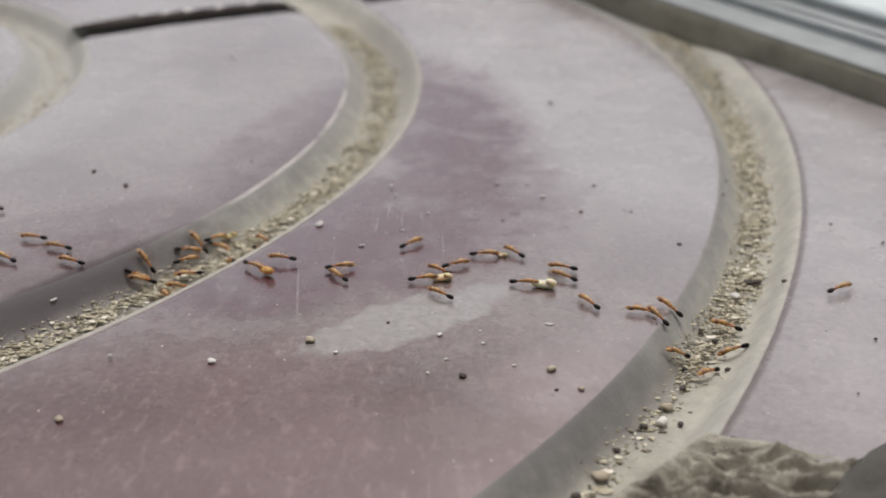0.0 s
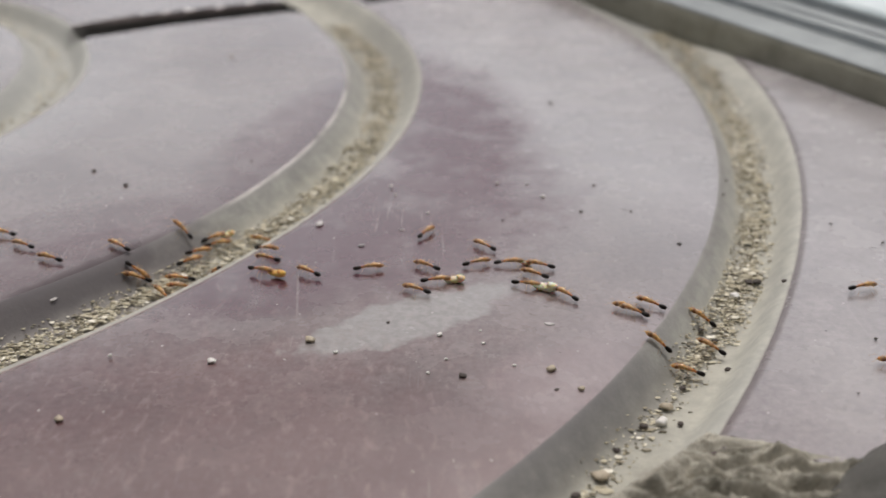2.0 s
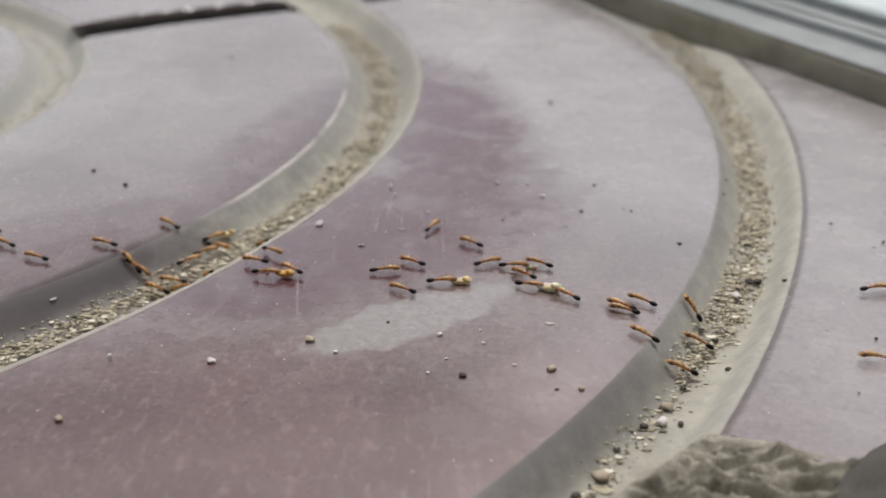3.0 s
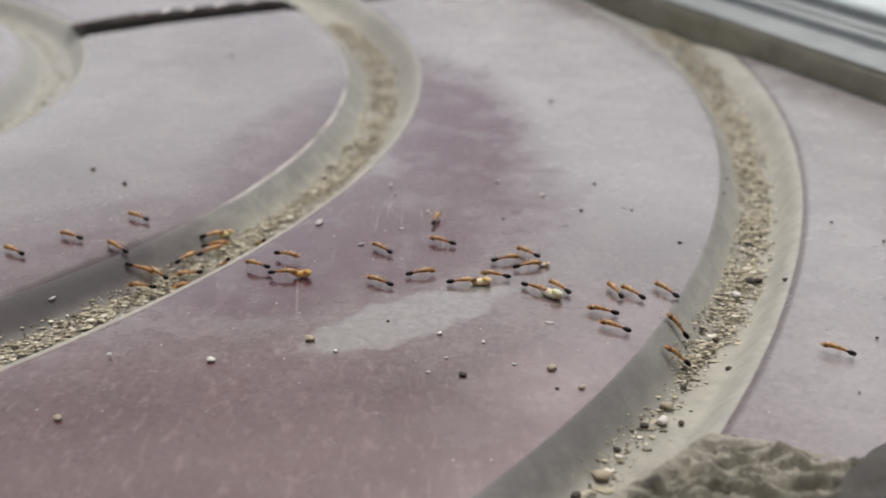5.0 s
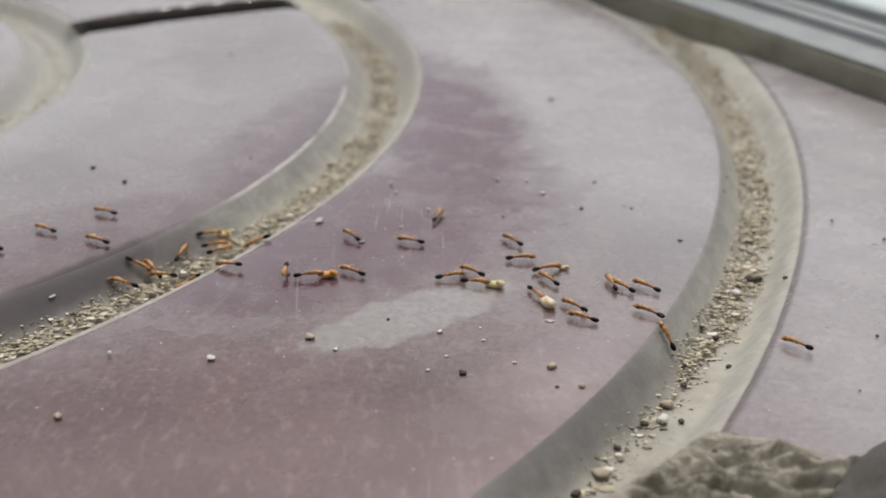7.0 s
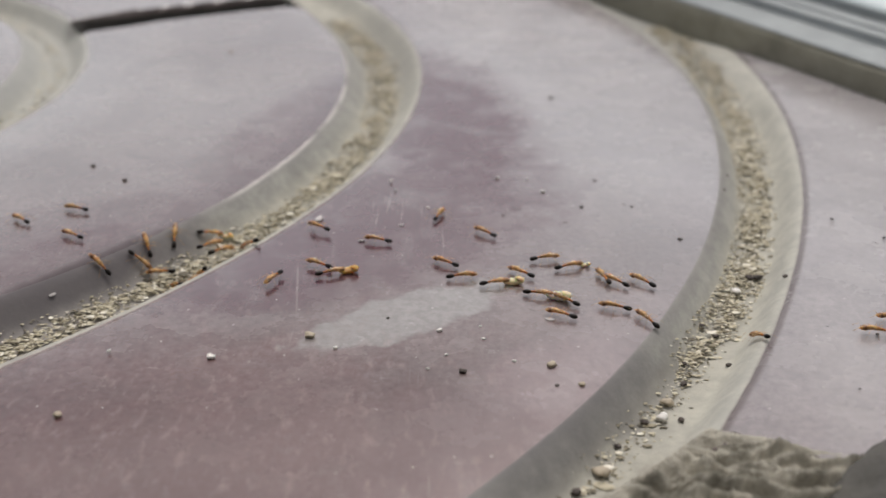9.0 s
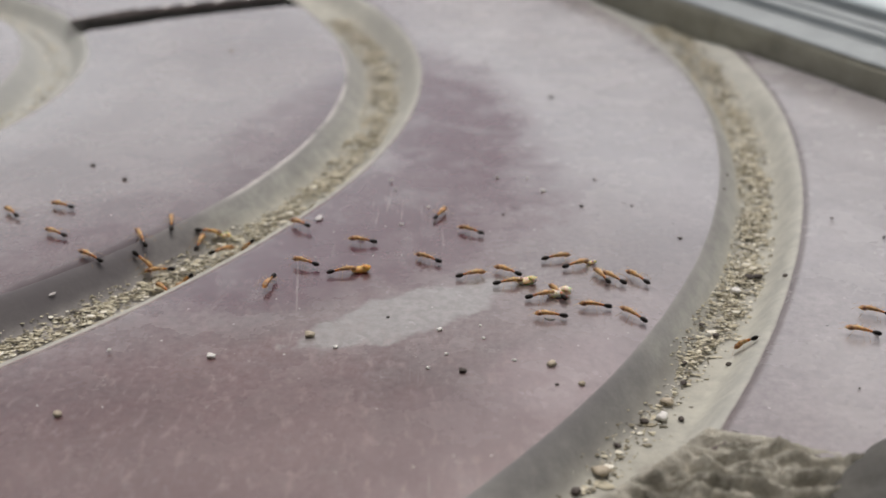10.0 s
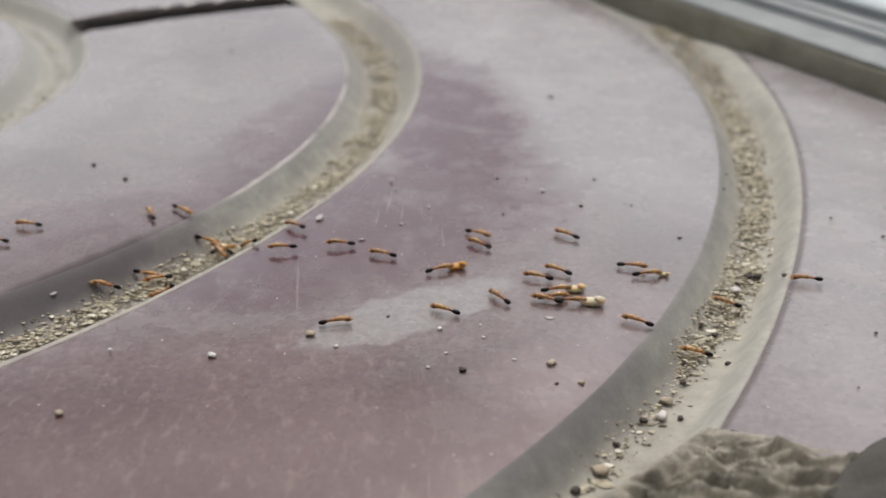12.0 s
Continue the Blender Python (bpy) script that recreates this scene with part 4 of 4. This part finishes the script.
    crawl(plain_ants[23], [(0, 7.22, 101.44, 131), (1.5, 4.99, 102.55, 135), (3.2, 2.65, 103.59, 144), (4.8, 0.34, 103.50, 156), (6, -1.65, 103.37, 156), (7.2, -3.55, 103.16, 165), (8.8, -6.22, 103.06, 162), (10.4, -8.68, 102.45, 170), (11.8, -11.10, 102.24, 170), (11.9, -15.73, 102.48, 151), (12, -16.09, 101.14, 182)], 27)
    crawl(plain_ants[24], [(0, 11.84, 98.10, 164), (1.5, 9.73, 98.34, 166), (3.2, 9.54, 98.97, 148), (4.8, 8.69, 100.67, 141), (6, 7.99, 102.31, 133), (7.2, 6.94, 103.57, 130), (8.8, 4.70, 104.80, 135), (10.4, 2.41, 105.17, 155), (11.8, 0.33, 105.17, 169), (11.9, -4.09, 103.80, 193), (12, -10.29, 101.91, 176)], 28)
    crawl(plain_ants[25], [(0, 11.80, 96.17, 143), (1.5, 9.54, 96.63, 154), (3.2, 7.66, 96.55, 140), (4.8, 5.47, 95.99, 169), (6, 3.65, 96.11, 150), (7.2, 2.71, 96.53, 142), (8.8, 0.66, 97.87, 147), (10.4, -2.01, 98.89, 149), (11.8, -4.19, 99.89, 148), (11.9, -8.96, 102.93, 135), (12, -15.49, 106.66, 143)], 29)
    crawl(carrier_ants[4], [(0, 7.76, 94.85, -10), (1.5, 7.75, 94.65, -20), (3.2, 8.28, 94.27, -17), (4.8, 8.60, 93.66, -33), (6, 8.62, 92.90, -60), (7.2, 8.68, 92.03, -64), (8.8, 8.83, 91.84, -21), (10.4, 8.98, 90.96, 28), (11.8, 9.68, 91.33, -5), (11.9, 10.30, 90.77, -8), (12, 11.79, 90.14, -4)], 30)
    crawl(plain_ants[26], [(0, 13.60, 91.00, 123), (1.5, 11.63, 92.48, 129), (3.2, 11.68, 92.38, 139), (4.8, 11.18, 93.45, 129), (6, 10.53, 94.25, 123), (7.2, 10.03, 95.00, 127), (8.8, 7.85, 95.88, 142), (10.4, 5.85, 96.07, 151), (11.8, 4.90, 96.86, 136), (11.9, 0.89, 97.98, 164), (12, -5.92, 99.57, 160)], 31)
    crawl(plain_ants[27], [(0, 18.35, 89.81, 173), (1.5, 17.43, 89.93, 163), (3.2, 16.42, 90.73, 146), (4.8, 16.27, 92.83, 111), (6, 16.05, 94.06, 111), (7.2, 16.00, 94.29, 101), (8.8, 15.41, 95.10, 108), (10.4, 15.16, 95.08, 115), (11.8, 14.37, 94.55, 142), (11.9, 12.22, 93.87, 161), (12, 9.16, 94.85, 161)], 32)
    crawl(plain_ants[28], [(0, 19.64, 89.14, 122), (1.5, 18.02, 89.54, 146), (3.2, 16.47, 89.75, 159), (4.8, 14.88, 89.18, 165), (6, 13.30, 89.43, 145), (7.2, 11.85, 89.80, 136), (8.8, 11.51, 90.24, 144), (10.4, 10.44, 92.26, 107), (11.8, 10.39, 93.86, 119), (11.9, 8.33, 97.73, 128), (12, 3.73, 101.94, 142)], 33)
    crawl(plain_ants[29], [(0, 21.02, 91.06, 140), (1.5, 19.78, 91.05, 153), (3.2, 18.45, 91.66, 146), (4.8, 17.98, 92.58, 133), (6, 17.18, 93.69, 129), (7.2, 16.98, 93.63, 133), (8.8, 16.50, 94.25, 139), (10.4, 16.30, 94.91, 132), (11.8, 15.60, 95.58, 139), (11.9, 14.98, 95.70, 144), (12, 11.19, 96.19, 147)], 34)
    crawl(plain_ants[30], [(0, 20.93, 85.70, -156), (1.5, 19.50, 85.30, -186), (3.2, 17.64, 85.94, -215), (4.8, 15.62, 86.34, -203), (6, 13.97, 87.15, -220), (7.2, 12.37, 87.71, -203), (8.8, 10.93, 87.93, -207), (10.4, 9.42, 87.42, -178), (11.8, 7.94, 86.94, -194), (11.9, 4.66, 86.83, -191), (12, 0.28, 88.26, -205)], 35)
    crawl(plain_ants[31], [(0, 26.76, 91.70, 167), (1.5, 24.94, 92.00, 165), (3.2, 23.23, 92.77, 132), (4.8, 21.35, 93.57, 130), (6, 20.38, 93.80, 142), (7.2, 19.15, 93.83, 145), (8.8, 19.11, 94.41, 138), (10.4, 18.51, 95.13, 127), (11.8, 17.92, 97.00, 113), (11.9, 16.13, 100.49, 128), (12, 12.81, 104.23, 143)], 36)
    crawl(plain_ants[32], [(0, 26.62, 87.47, -172), (1.5, 25.15, 87.69, -227), (3.2, 23.13, 88.40, -207), (4.8, 21.43, 88.76, -209), (6, 20.07, 88.81, -214), (7.2, 18.50, 89.20, -207), (8.8, 16.13, 89.41, -196), (10.4, 13.28, 89.41, -183), (11.8, 11.49, 88.78, -200), (11.9, 8.55, 87.53, -206), (12, 5.28, 90.69, -233)], 37)
    crawl(plain_ants[33], [(0, 23.52, 84.17, -142), (1.5, 21.96, 83.85, -199), (3.2, 20.90, 83.92, -196), (4.8, 20.68, 84.90, -184), (6, 20.32, 85.84, -220), (7.2, 19.80, 86.64, -243), (8.8, 18.58, 87.49, -236), (10.4, 16.77, 88.13, -220), (11.8, 15.36, 89.41, -216), (11.9, 12.44, 90.30, -194), (12, 9.63, 90.39, -201)], 38)
    crawl(plain_ants[34], [(0, 37.66, 94.15, 28), (1.5, 39.44, 94.56, 15), (3.2, 41.12, 94.05, 11), (4.8, 43.08, 93.93, 8), (12, 51.88, 93.37, 8)], 39)
    crawl(plain_ants[35], [(0, 41.21, 79.69, 174), (1.5, 39.05, 80.61, 174), (3.2, 36.61, 81.65, 168), (4.8, 34.27, 82.48, 146), (6, 32.27, 82.85, 146), (7.2, 30.35, 83.53, 134), (8.8, 28.36, 85.57, 106), (10.4, 27.04, 86.34, 140), (11.8, 25.85, 86.27, 192), (11.9, 22.04, 85.66, 174), (12, 17.43, 86.91, 160)], 40)
    crawl(plain_ants[36], [(0, 51.21, 78.92, 171), (8.8, 40.65, 87.34, 171), (10.4, 38.73, 88.87, 149), (11.8, 37.00, 89.81, 131), (11.9, 33.09, 92.96, 131), (12, 27.53, 94.81, 148)], 41)
    crawl(plain_ants[37], [(0, 49.80, 87.63, 170), (8.8, 38.45, 85.33, 170), (10.4, 36.38, 84.92, 155), (11.8, 34.07, 85.38, 153), (11.9, 29.60, 88.21, 112), (12, 22.78, 85.94, 167)], 42)
    crawl(plain_ants[38], [(0, 82.88, 97.09, 174), (11.8, 47.48, 97.09, 174), (11.9, 40.44, 96.66, 174), (12, 35.01, 95.17, 163)], 43)
    crawl(plain_ants[39], [(0, -26.32, 99.21, 190), (1.5, -26.27, 99.25, 181), (3.2, -25.59, 98.54, 181), (4.8, -25.58, 99.50, 217), (6, -26.03, 99.03, 217), (7.2, -25.20, 99.18, 214), (8.8, -24.09, 99.97, 216), (10.4, -25.84, 98.12, 207), (11.8, -26.59, 96.83, 200), (12, -27.31, 96.52, 200)], 44)
    crawl(plain_ants[40], [(0, -25.86, 101.54, 204), (1.5, -26.23, 100.82, 192), (3.2, -27.28, 99.90, 174), (4.8, -28.70, 100.89, 142), (6, -28.92, 100.72, 139), (7.2, -29.51, 101.43, 135), (8.8, -30.25, 103.36, 116), (10.4, -31.29, 104.16, 124), (11.8, -32.71, 104.82, 144), (11.9, -37.08, 105.71, 155), (12, -43.25, 105.99, 172)], 45)


motions()
